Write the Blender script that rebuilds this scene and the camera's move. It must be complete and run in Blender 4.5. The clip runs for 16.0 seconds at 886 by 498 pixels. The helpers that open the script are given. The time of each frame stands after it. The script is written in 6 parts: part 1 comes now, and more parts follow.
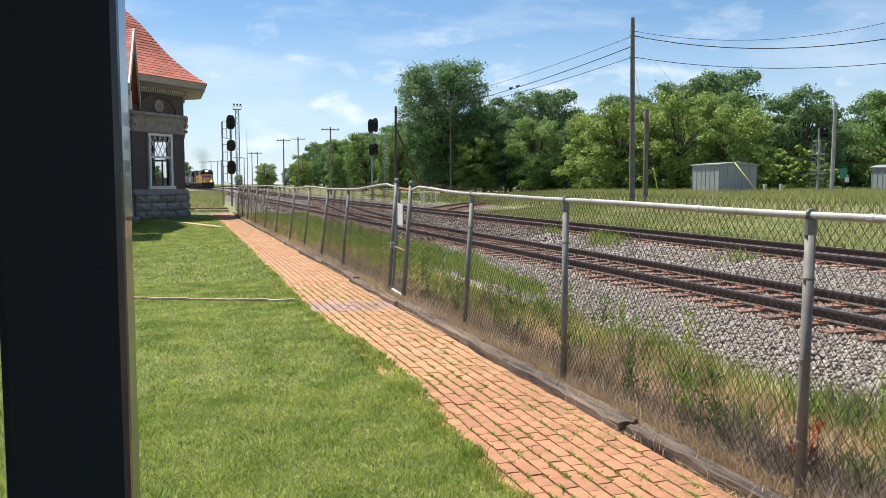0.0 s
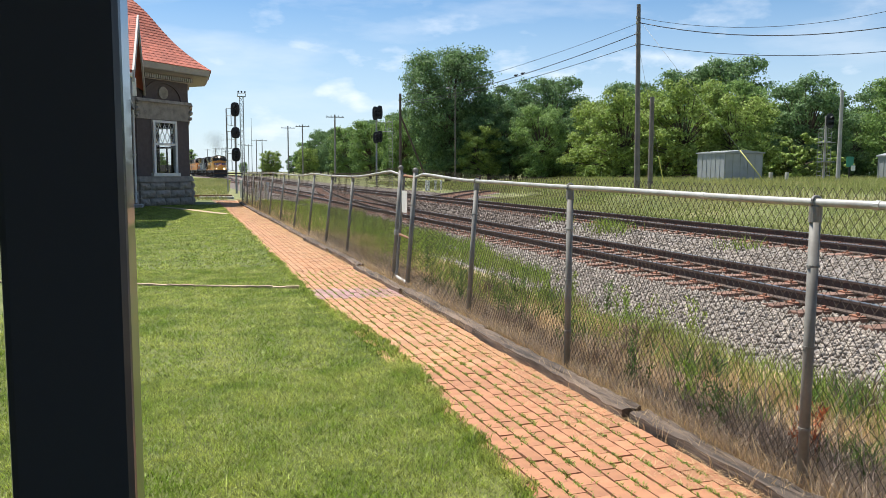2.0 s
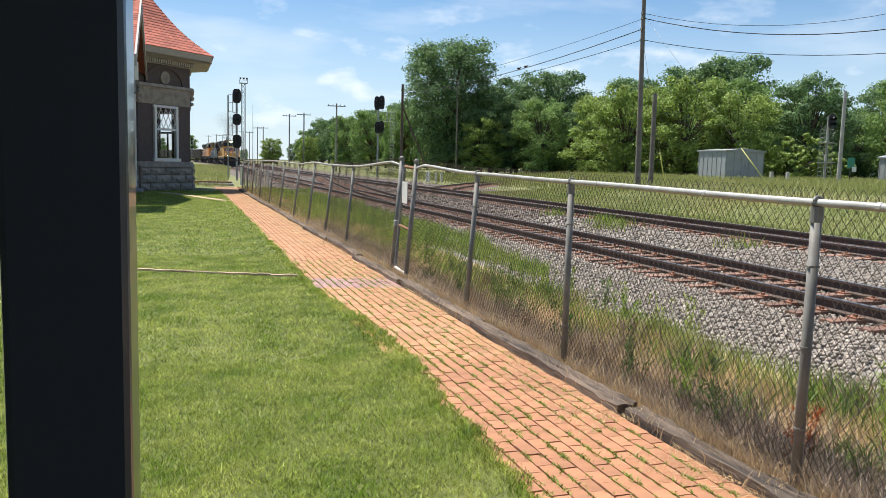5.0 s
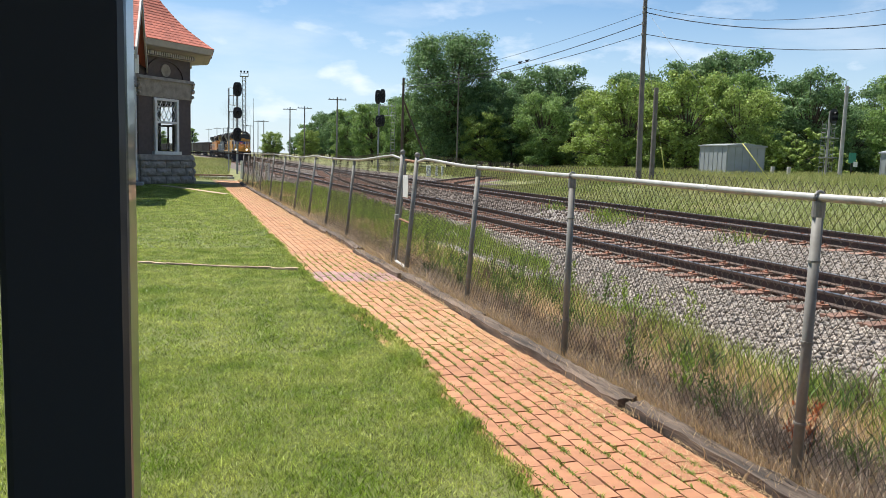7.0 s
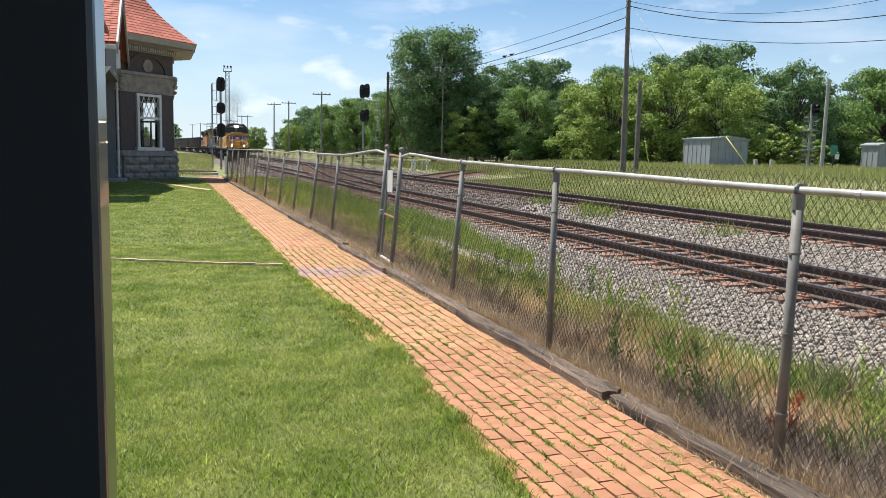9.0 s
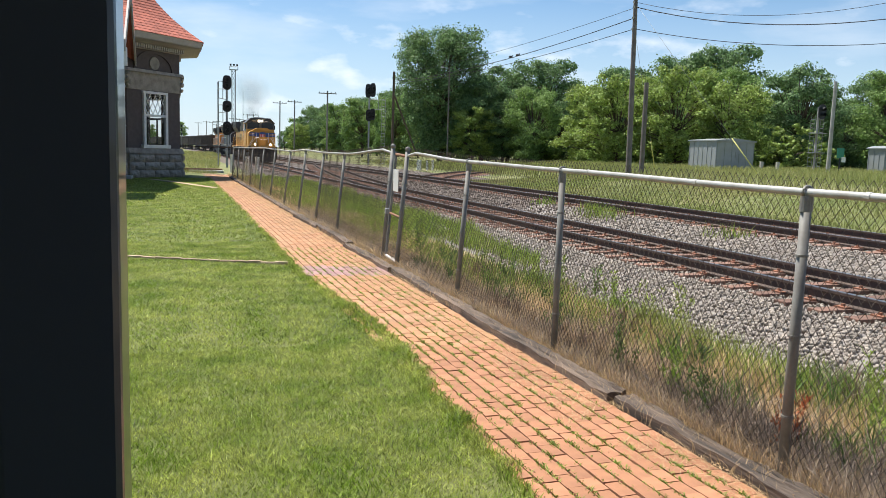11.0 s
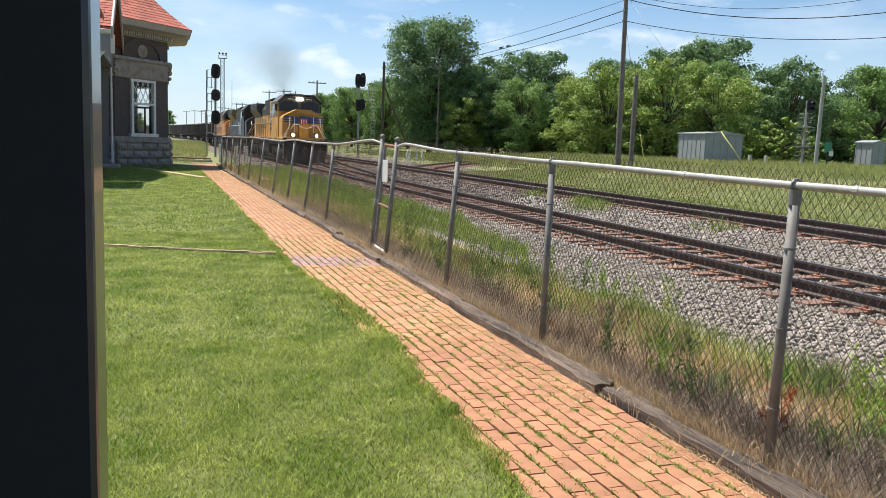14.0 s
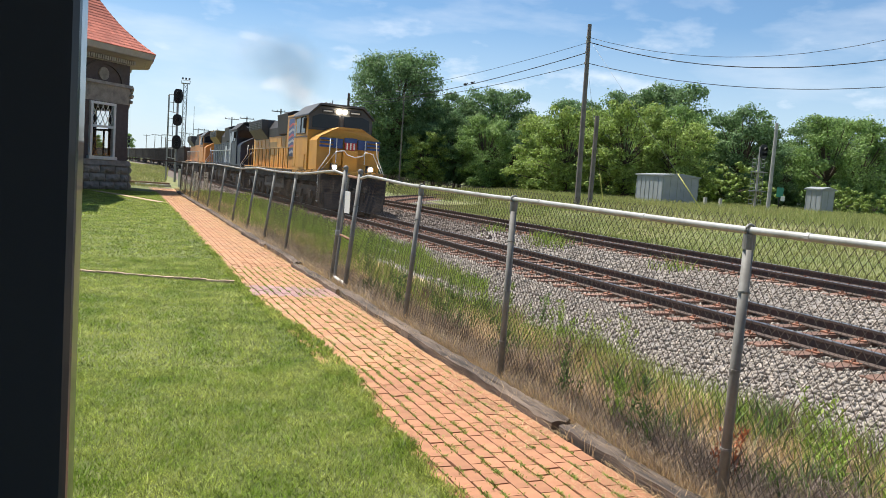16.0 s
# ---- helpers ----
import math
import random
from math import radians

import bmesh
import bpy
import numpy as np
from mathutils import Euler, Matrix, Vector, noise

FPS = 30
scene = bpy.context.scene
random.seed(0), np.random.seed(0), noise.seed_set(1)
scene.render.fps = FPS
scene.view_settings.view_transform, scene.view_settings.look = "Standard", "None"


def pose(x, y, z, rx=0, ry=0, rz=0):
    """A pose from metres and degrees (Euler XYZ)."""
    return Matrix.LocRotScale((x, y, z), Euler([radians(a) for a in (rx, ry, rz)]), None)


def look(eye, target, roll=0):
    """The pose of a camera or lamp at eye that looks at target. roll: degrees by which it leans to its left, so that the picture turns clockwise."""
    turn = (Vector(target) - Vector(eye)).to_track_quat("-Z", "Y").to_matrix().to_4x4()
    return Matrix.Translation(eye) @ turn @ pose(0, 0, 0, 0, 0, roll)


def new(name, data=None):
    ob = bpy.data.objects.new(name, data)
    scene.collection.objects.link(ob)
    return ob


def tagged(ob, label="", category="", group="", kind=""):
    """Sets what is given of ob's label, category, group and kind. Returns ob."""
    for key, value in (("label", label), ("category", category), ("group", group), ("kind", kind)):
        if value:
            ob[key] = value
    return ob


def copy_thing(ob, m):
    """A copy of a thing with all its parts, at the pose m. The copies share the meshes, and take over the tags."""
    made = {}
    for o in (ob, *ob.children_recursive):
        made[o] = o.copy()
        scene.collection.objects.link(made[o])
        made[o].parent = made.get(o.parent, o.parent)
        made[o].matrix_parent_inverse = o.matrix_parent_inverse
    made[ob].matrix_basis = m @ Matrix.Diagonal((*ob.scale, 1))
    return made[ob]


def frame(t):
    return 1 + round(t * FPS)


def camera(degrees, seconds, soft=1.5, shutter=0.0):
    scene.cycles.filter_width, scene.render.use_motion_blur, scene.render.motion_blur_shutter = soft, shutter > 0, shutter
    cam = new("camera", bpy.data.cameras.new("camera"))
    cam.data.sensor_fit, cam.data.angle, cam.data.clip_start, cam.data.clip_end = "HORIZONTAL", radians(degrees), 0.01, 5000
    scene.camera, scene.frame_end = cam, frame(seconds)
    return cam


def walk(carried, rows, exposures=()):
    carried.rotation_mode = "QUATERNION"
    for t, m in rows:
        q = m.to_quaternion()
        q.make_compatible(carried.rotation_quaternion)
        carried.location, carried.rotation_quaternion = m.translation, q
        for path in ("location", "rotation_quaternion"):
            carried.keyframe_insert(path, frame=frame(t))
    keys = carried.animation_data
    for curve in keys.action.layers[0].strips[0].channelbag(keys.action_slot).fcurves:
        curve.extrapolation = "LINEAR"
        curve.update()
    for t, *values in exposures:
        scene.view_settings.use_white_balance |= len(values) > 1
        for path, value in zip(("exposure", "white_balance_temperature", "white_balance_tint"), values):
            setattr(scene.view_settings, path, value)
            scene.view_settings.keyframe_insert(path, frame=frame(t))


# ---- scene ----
cam = camera(59.1, 16.0, soft=0.75)
PATH = [
    (0, (0.0, -0.005, 1.684), (0.642, 1.881, 1.519), 0.1),
    (0.5, (0.006, -0.003, 1.677), (0.636, 1.888, 1.503), 0.1),
    (1, (0.006, -0.007, 1.674), (0.636, 1.881, 1.486), -0.0),
    (1.5, (0.006, -0.006, 1.677), (0.638, 1.881, 1.481), 0.1),
    (2, (0.002, -0.008, 1.676), (0.633, 1.88, 1.48), 0.2),
    (2.5, (0.007, -0.002, 1.681), (0.639, 1.885, 1.484), 0.3),
    (3, (0.003, -0.002, 1.678), (0.638, 1.885, 1.483), 0.7),
    (3.5, (-0.001, -0.003, 1.675), (0.633, 1.884, 1.477), 1.1),
    (4, (0.0, -0.001, 1.676), (0.631, 1.886, 1.469), 1.4),
    (6.5, (0.0, 0.004, 1.674), (0.634, 1.888, 1.449), 1.6),
    (7, (0.0, 0.007, 1.673), (0.632, 1.89, 1.441), 1.7),
    (7.5, (0.003, 0.009, 1.672), (0.641, 1.889, 1.431), 1.7),
    (8, (0.006, 0.003, 1.67), (0.655, 1.878, 1.414), 1.4),
    (8.5, (0.014, 0.005, 1.673), (0.673, 1.875, 1.411), 1.2),
    (9, (0.009, -0.001, 1.676), (0.675, 1.869, 1.431), 1.4),
    (11.5, (-0.001, 0.004, 1.671), (0.652, 1.878, 1.426), 2.0),
    (12, (0.0, 0.005, 1.672), (0.655, 1.88, 1.435), 2.2),
    (12.5, (0.0, 0.008, 1.672), (0.654, 1.883, 1.438), 2.3),
    (13, (-0.001, 0.007, 1.667), (0.653, 1.881, 1.421), 2.5),
    (13.5, (-0.001, 0.01, 1.667), (0.659, 1.88, 1.408), 2.4),
    (14, (0.007, 0.018, 1.669), (0.688, 1.879, 1.402), 2.3),
    (14.5, (0.013, -0.003, 1.675), (0.755, 1.837, 1.417), 3.0),
    (15, (0.012, 0.005, 1.669), (0.824, 1.814, 1.41), 3.9),
    (15.5, (0.001, 0.019, 1.672), (0.805, 1.837, 1.451), 4.4),
    (16, (-0.012, 0.008, 1.68), (0.764, 1.842, 1.502), 4.2),
]
walk(cam, [(t, look(eye, target, roll)) for t, eye, target, roll in PATH])

# ---- world, sun, exposure ----
SUN_EL, SUN_AZ = radians(64), radians(-28)      # azimuth from +Y towards +X
scene.view_settings.exposure = 0.72
world = bpy.data.worlds.new("world")
scene.world = world
world.use_nodes = True
wn, wl = world.node_tree.nodes, world.node_tree.links
wn.clear()
w_out, w_bg = wn.new("ShaderNodeOutputWorld"), wn.new("ShaderNodeBackground")
w_sky, w_mix = wn.new("ShaderNodeTexSky"), wn.new("ShaderNodeMix")
w_co, w_map, w_noise, w_ramp = wn.new("ShaderNodeTexCoord"), wn.new("ShaderNodeMapping"), wn.new("ShaderNodeTexNoise"), wn.new("ShaderNodeValToRGB")
w_sky.sky_type, w_sky.sun_disc = "NISHITA", False
w_sky.sun_elevation, w_sky.sun_rotation = SUN_EL, SUN_AZ
w_sky.air_density, w_sky.dust_density, w_sky.ozone_density = 1.0, 0.15, 3.0
w_mix.data_type = "RGBA"
w_mix.inputs[7].default_value = (9.5, 9.9, 10.4, 1)
w_map.inputs["Scale"].default_value = (2.2, 2.2, 9.0)
w_map.inputs["Location"].default_value = (0.35, 1.7, 0.2)
w_noise.inputs["Scale"].default_value, w_noise.inputs["Detail"].default_value, w_noise.inputs["Roughness"].default_value = 1.6, 8, 0.55
w_ramp.color_ramp.elements[0].position, w_ramp.color_ramp.elements[1].position = 0.50, 0.80
w_ramp.color_ramp.elements[1].color = (0.5, 0.5, 0.5, 1)
wl.new(w_co.outputs["Generated"], w_map.inputs["Vector"])
wl.new(w_map.outputs["Vector"], w_noise.inputs["Vector"])
wl.new(w_noise.outputs["Fac"], w_ramp.inputs["Fac"])
wl.new(w_ramp.outputs["Color"], w_mix.inputs[0])
w_tint = wn.new("ShaderNodeMix")                 # a slightly bluer sky than the model's
w_tint.data_type, w_tint.blend_type = "RGBA", "MULTIPLY"
w_tint.inputs[0].default_value, w_tint.inputs[7].default_value = 1.0, (0.85, 1.0, 1.09, 1)
wl.new(w_sky.outputs["Color"], w_tint.inputs[6])
wl.new(w_tint.outputs[2], w_mix.inputs[6])
# small fair-weather clouds low in the sky, and pale haze at the horizon
w_puffs, w_pmap, w_pramp, w_sep = wn.new("ShaderNodeTexNoise"), wn.new("ShaderNodeMapping"), wn.new("ShaderNodeMapRange"), wn.new("ShaderNodeSeparateXYZ")
w_low, w_pmul, w_pmix = wn.new("ShaderNodeMapRange"), wn.new("ShaderNodeMath"), wn.new("ShaderNodeMix")
w_hazy, w_hmix = wn.new("ShaderNodeMapRange"), wn.new("ShaderNodeMix")
w_pmap.inputs["Scale"].default_value, w_pmap.inputs["Location"].default_value = (7.0, 7.0, 17.0), (2.3, 0.4, 0.9)
w_puffs.inputs["Scale"].default_value, w_puffs.inputs["Detail"].default_value, w_puffs.inputs["Roughness"].default_value = 1.5, 7, 0.52
w_pramp.inputs["From Min"].default_value, w_pramp.inputs["From Max"].default_value = 0.585, 0.76
w_low.inputs["From Min"].default_value, w_low.inputs["From Max"].default_value = 0.26, 0.12
w_hazy.inputs["From Min"].default_value, w_hazy.inputs["From Max"].default_value, w_hazy.inputs["To Max"].default_value = 0.20, -0.01, 0.80
w_pramp.inputs["To Max"].default_value = 0.8
w_pmul.operation, w_pmix.data_type, w_hmix.data_type = "MULTIPLY", "RGBA", "RGBA"
w_pmix.inputs[7].default_value, w_hmix.inputs[7].default_value = (9.0, 9.6, 10.3, 1), (6.6, 7.6, 8.8, 1)
wl.new(w_co.outputs["Generated"], w_pmap.inputs["Vector"]), wl.new(w_pmap.outputs["Vector"], w_puffs.inputs["Vector"])
wl.new(w_co.outputs["Generated"], w_sep.inputs[0])
wl.new(w_puffs.outputs["Fac"], w_pramp.inputs["Value"])
wl.new(w_sep.outputs["Z"], w_low.inputs["Value"]), wl.new(w_sep.outputs["Z"], w_hazy.inputs["Value"])
wl.new(w_pramp.outputs["Result"], w_pmul.inputs[0]), wl.new(w_low.outputs["Result"], w_pmul.inputs[1])
wl.new(w_mix.outputs[2], w_hmix.inputs[6]), wl.new(w_hazy.outputs["Result"], w_hmix.inputs[0])
wl.new(w_hmix.outputs[2], w_pmix.inputs[6]), wl.new(w_pmul.outputs[0], w_pmix.inputs[0])
wl.new(w_pmix.outputs[2], w_bg.inputs["Color"])
w_bg.inputs["Strength"].default_value = 0.072
wl.new(w_bg.outputs["Background"], w_out.inputs["Surface"])

sun = new("sun", bpy.data.lights.new("sun", "SUN"))
sun.data.energy, sun.data.angle, sun.data.color = 5.0, radians(0.53), (1.0, 0.955, 0.88)
sun_from = Vector((math.sin(SUN_AZ) * math.cos(SUN_EL), math.cos(SUN_AZ) * math.cos(SUN_EL), math.sin(SUN_EL)))
sun.matrix_world = look(sun_from * 50, (0, 0, 0))


# ---- materials ----
def paint(name, base, rough=0.6, metal=0.0, other=None, scale=8.0, amount=0.6, fine=60.0, bump=0.1, spread=0.0,
          island=False, bump_size=0.01, coat=0.0, through_light=0.0, stretch=None):
    """A surface of two tones, in patches and grain, with relief. spread: how much pieces differ from each other."""
    m = bpy.data.materials.new(name)
    m.use_nodes = True
    n, l = m.node_tree.nodes, m.node_tree.links
    p = n["Principled BSDF"]
    other = other or tuple(c * 0.65 for c in base)
    co = n.new("ShaderNodeTexCoord")
    big, small = n.new("ShaderNodeTexNoise"), n.new("ShaderNodeTexNoise")
    big.inputs["Scale"].default_value, big.inputs["Detail"].default_value = scale, 5
    small.inputs["Scale"].default_value, small.inputs["Detail"].default_value = fine, 3
    place = co.outputs["Object"]
    if stretch:                                             # grain drawn out along one way
        mp = n.new("ShaderNodeMapping")
        mp.inputs["Scale"].default_value = stretch
        l.new(place, mp.inputs["Vector"])
        place = mp.outputs["Vector"]
    for t in (big, small):
        l.new(place, t.inputs["Vector"])
    ramp = n.new("ShaderNodeMapRange")
    ramp.inputs["From Min"].default_value, ramp.inputs["From Max"].default_value = 0.35, 0.68
    add = n.new("ShaderNodeMath")
    add.operation = "MULTIPLY_ADD"
    l.new(small.outputs["Fac"], add.inputs[0])
    add.inputs[1].default_value = 0.35
    l.new(big.outputs["Fac"], add.inputs[2])
    sub = n.new("ShaderNodeMath")
    sub.operation = "SUBTRACT"
    sub.inputs[1].default_value = 0.17
    l.new(add.outputs[0], sub.inputs[0])
    l.new(sub.outputs[0], ramp.inputs["Value"])
    ramp.inputs["To Max"].default_value = amount
    mix = n.new("ShaderNodeMix")
    mix.data_type = "RGBA"
    mix.inputs[6].default_value, mix.inputs[7].default_value = (*base, 1), (*other, 1)
    l.new(ramp.outputs["Result"], mix.inputs[0])
    colour = mix.outputs[2]
    if spread:
        hsv = n.new("ShaderNodeHueSaturation")
        pick = n.new("ShaderNodeNewGeometry").outputs["Random Per Island"] if island else n.new("ShaderNodeObjectInfo").outputs["Random"]
        vary = n.new("ShaderNodeMapRange")
        vary.inputs["To Min"].default_value, vary.inputs["To Max"].default_value = 1 - spread, 1 + spread
        l.new(pick, vary.inputs["Value"])
        l.new(vary.outputs["Result"], hsv.inputs["Value"])
        l.new(colour, hsv.inputs["Color"])
        colour = hsv.outputs["Color"]
    l.new(colour, p.inputs["Base Color"])
    p.inputs["Roughness"].default_value, p.inputs["Metallic"].default_value = rough, metal
    p.inputs["Coat Weight"].default_value = coat
    if bump:
        b = n.new("ShaderNodeBump")
        b.inputs["Strength"].default_value, b.inputs["Distance"].default_value = bump, bump_size
        l.new(add.outputs[0], b.inputs["Height"])
        l.new(b.outputs["Normal"], p.inputs["Normal"])
    if through_light:
        tr, ms = n.new("ShaderNodeBsdfTranslucent"), n.new("ShaderNodeMixShader")
        l.new(colour, tr.inputs["Color"])
        ms.inputs[0].default_value = through_light
        l.new(p.outputs[0], ms.inputs[1])
        l.new(tr.outputs[0], ms.inputs[2])
        l.new(ms.outputs[0], n["Material Output"].inputs["Surface"])
    return m


def lamp_glow(name, colour, strength):
    m = bpy.data.materials.new(name)
    m.use_nodes = True
    p = m.node_tree.nodes["Principled BSDF"]
    p.inputs["Emission Color"].default_value, p.inputs["Emission Strength"].default_value = (*colour, 1), strength
    return m


def pane(name, tint=(0.02, 0.025, 0.03), rough=0.03):
    m = bpy.data.materials.new(name)
    m.use_nodes = True
    p = m.node_tree.nodes["Principled BSDF"]
    p.inputs["Base Color"].default_value, p.inputs["Roughness"].default_value = (*tint, 1), rough
    p.inputs["IOR"].default_value = 1.9
    return m


M_LAWN = paint("lawn_soil", (0.068, 0.093, 0.011), 0.95, other=(0.22, 0.22, 0.08), scale=0.9, fine=40, bump=0.4)
M_BLADE = paint("grass_blade", (0.170, 0.258, 0.018), 0.5, other=(0.44, 0.47, 0.11), scale=2.0, fine=16, amount=0.95, bump=0, spread=0.8, island=True, through_light=0.35)
M_WEED = paint("weed_blade", (0.20, 0.31, 0.035), 0.7, other=(0.38, 0.37, 0.11), scale=0.7, fine=5, bump=0, spread=0.45, island=True, through_light=0.3)
M_WEEDDARK = paint("dark_weed_leaf", (0.095, 0.165, 0.032), 0.7, other=(0.15, 0.22, 0.05), scale=1.5, fine=8, bump=0, spread=0.5, island=True, through_light=0.3)
M_STRAW = paint("dry_straw", (0.62, 0.46, 0.25), 0.8, other=(0.42, 0.28, 0.15), scale=1.2, fine=8, bump=0, spread=0.4, island=True, through_light=0.2)
M_TWIG = paint("dead_twig", (0.33, 0.235, 0.17), 0.9, scale=3, fine=20, bump=0, spread=0.4, island=True)
M_TWIGDARK = paint("dark_dead_twig", (0.20, 0.155, 0.125), 0.9, other=(0.42, 0.34, 0.27), scale=5, fine=20, bump=0, spread=0.5, island=True)
M_RUSTLEAF = paint("withered_leaf", (0.42, 0.13, 0.05), 0.8, other=(0.30, 0.12, 0.06), scale=5, fine=20, bump=0, spread=0.3, island=True, through_light=0.3)
M_STALK = paint("pale_dead_stalk", (0.54, 0.43, 0.32), 0.85, other=(0.30, 0.215, 0.165), scale=2.5, fine=12, bump=0, spread=0.45, island=True, through_light=0.2)
M_SOIL = paint("dry_soil", (0.46, 0.345, 0.22), 0.95, other=(0.28, 0.24, 0.10), scale=0.8, fine=25, bump=0.5)
M_BED = paint("ballast_bed", (0.30, 0.27, 0.24), 0.95, other=(0.15, 0.13, 0.115), scale=9, fine=45, amount=0.9, bump=1.0, bump_size=0.05)
M_STONE = paint("ballast_stone", (0.33, 0.288, 0.24), 0.9, other=(0.20, 0.168, 0.14), scale=6, fine=40, bump=0, spread=0.36, island=True)
M_STONEDARK = paint("dirty_ballast_stone", (0.20, 0.165, 0.14), 0.95, other=(0.12, 0.09, 0.072), scale=3, fine=20, bump=0, spread=0.4, island=True)
M_BEDDARK = paint("dirty_bed", (0.15, 0.12, 0.10), 0.95, other=(0.085, 0.068, 0.055), scale=3, fine=30, amount=0.9, bump=0.8, bump_size=0.05)
M_FIELD = paint("field_grass", (0.125, 0.155, 0.045), 0.95, other=(0.27, 0.225, 0.10), scale=0.22, fine=6, bump=0.8, bump_size=0.05)
M_FIELDBLADE = paint("field_blade", (0.24, 0.285, 0.075), 0.8, other=(0.44, 0.38, 0.18), scale=0.15, fine=2, bump=0, spread=0.35, island=True, through_light=0.3)
M_BRICK = paint("paving_brick", (0.405, 0.19, 0.098), 0.9, other=(0.30, 0.14, 0.078), scale=9, fine=90, bump=0.25, spread=0.16)
M_BRICKJOIN = paint("paving_brick_far", (0.42, 0.205, 0.098), 0.9, other=(0.43, 0.26, 0.15), scale=2.5, fine=90, bump=0.25, spread=0.16, island=True)
M_BRICKBLUE = paint("paving_brick_purple", (0.36, 0.21, 0.19), 0.85, other=(0.30, 0.19, 0.18), scale=9, fine=90, bump=0.2, spread=0.15, island=True)
M_JOINT = paint("sand_joint", (0.20, 0.12, 0.07), 0.95, other=(0.10, 0.10, 0.04), scale=5, fine=60, bump=0.3)
M_TIMBER = paint("weathered_timber", (0.185, 0.135, 0.10), 0.95, other=(0.04, 0.032, 0.027), scale=14, fine=90, amount=0.95, bump=1.0, spread=0.2, bump_size=0.02, stretch=(1, 0.07, 1))
M_SLEEPER = paint("sleeper_wood", (0.24, 0.135, 0.095), 0.95, other=(0.12, 0.075, 0.06), scale=4, fine=40, bump=0.8, spread=0.3, bump_size=0.02)
M_RAIL = paint("rail_steel", (0.085, 0.055, 0.042), 0.75, other=(0.05, 0.035, 0.03), scale=3, fine=40, bump=0.2)
M_RAILTOP = paint("rail_head", (0.32, 0.31, 0.30), 0.3, 0.9, scale=2, fine=30, bump=0.05)
M_PLATE = paint("rusty_plate", (0.28, 0.12, 0.07), 0.9, other=(0.17, 0.075, 0.045), scale=8, fine=60, bump=0.5)
M_GALV = paint("galvanised_post", (0.235, 0.23, 0.21), 0.65, 0.15, other=(0.13, 0.115, 0.10), scale=6, fine=50, bump=0.1)
M_RAILGALV = paint("pale_galvanised_rail", (0.43, 0.425, 0.40), 0.55, 0.25, other=(0.24, 0.22, 0.19), scale=7, fine=60, bump=0.1)
M_WIRE = paint("weathered_wire", (0.07, 0.05, 0.034), 0.75, 0.1, scale=4, fine=20, bump=0)
M_RUST = paint("rust", (0.27, 0.14, 0.08), 0.9, scale=9, fine=60, bump=0.3)
M_BLACK = paint("black_gloss_paint", (0.037, 0.047, 0.068), 0.3, other=(0.042, 0.050, 0.066), scale=2, fine=30, bump=0.02, coat=0.3)
M_BARK = paint("bark", (0.10, 0.075, 0.055), 0.95, scale=3, fine=25, bump=0.8, bump_size=0.03)
LEAVES = [paint("foliage", b, 0.7, other=o, scale=0.35, fine=1.5, bump=0, spread=0.45, island=True, through_light=0.34)
          for b, o in (((0.125, 0.215, 0.084), (0.18, 0.275, 0.098)), ((0.235, 0.325, 0.075), (0.30, 0.38, 0.09)), ((0.175, 0.28, 0.078), (0.23, 0.335, 0.092)))]
M_POLE = paint("pole_wood", (0.19, 0.165, 0.145), 0.9, other=(0.10, 0.085, 0.075), scale=2, fine=25, bump=0.4)
M_POLEFAR = paint("pole_silvered", (0.27, 0.25, 0.23), 0.9, other=(0.16, 0.145, 0.13), scale=2, fine=25, bump=0.3)
M_POLEGREY = paint("pole_grey", (0.36, 0.35, 0.33), 0.85, other=(0.22, 0.21, 0.2), scale=2, fine=25, bump=0.3)
M_CABLE = paint("cable", (0.02, 0.02, 0.022), 0.6, bump=0)
M_SIGNAL = paint("signal_black", (0.012, 0.012, 0.014), 0.5, bump=0.05)
M_STEEL = paint("grey_steel", (0.33, 0.34, 0.34), 0.6, 0.4, scale=5, fine=40, bump=0.1)
M_HUT = paint("hut_metal", (0.30, 0.32, 0.335), 0.6, 0.2, other=(0.24, 0.25, 0.25), scale=1.5, fine=20, bump=0.05)
# same hut metal, with the shade of its unlit side put into the colour
M_HUTSHADE = paint("hut_metal_shade", (0.24, 0.27, 0.25), 0.6, 0.2, scale=1.5, fine=20, bump=0.05)
M_WHITE = paint("white_paint", (0.74, 0.73, 0.70), 0.6, other=(0.58, 0.56, 0.52), scale=5, fine=40, bump=0.1)
M_TRIM = paint("grey_trim", (0.40, 0.385, 0.36), 0.7, scale=4, fine=40, bump=0.1, amount=0.4)
M_SHINGLE = paint("red_shingle", (0.46, 0.135, 0.085), 0.9, other=(0.34, 0.10, 0.07), scale=3, fine=50, bump=0.3, spread=0.22, island=True)
M_HOUSEBRICK = paint("dark_brick", (0.105, 0.082, 0.077), 0.85, other=(0.07, 0.054, 0.05), scale=6, fine=60, bump=0.4)
M_STONEWORK = paint("grey_limestone", (0.33, 0.295, 0.25), 0.9, other=(0.20, 0.175, 0.15), scale=4, fine=25, amount=0.9, bump=1.0, spread=0.12, bump_size=0.02)
M_WALLGREY = paint("grey_panel", (0.22, 0.225, 0.23), 0.8, scale=2, fine=30, bump=0.1, amount=0.3)
M_CONCRETE = paint("concrete", (0.45, 0.43, 0.40), 0.9, other=(0.3, 0.28, 0.26), scale=3, fine=50, bump=0.3)
M_CLEAR = bpy.data.materials.new("clear_glass")
M_CLEAR.use_nodes = True
M_CLEAR.node_tree.nodes["Principled BSDF"].inputs["Transmission Weight"].default_value = 1.0
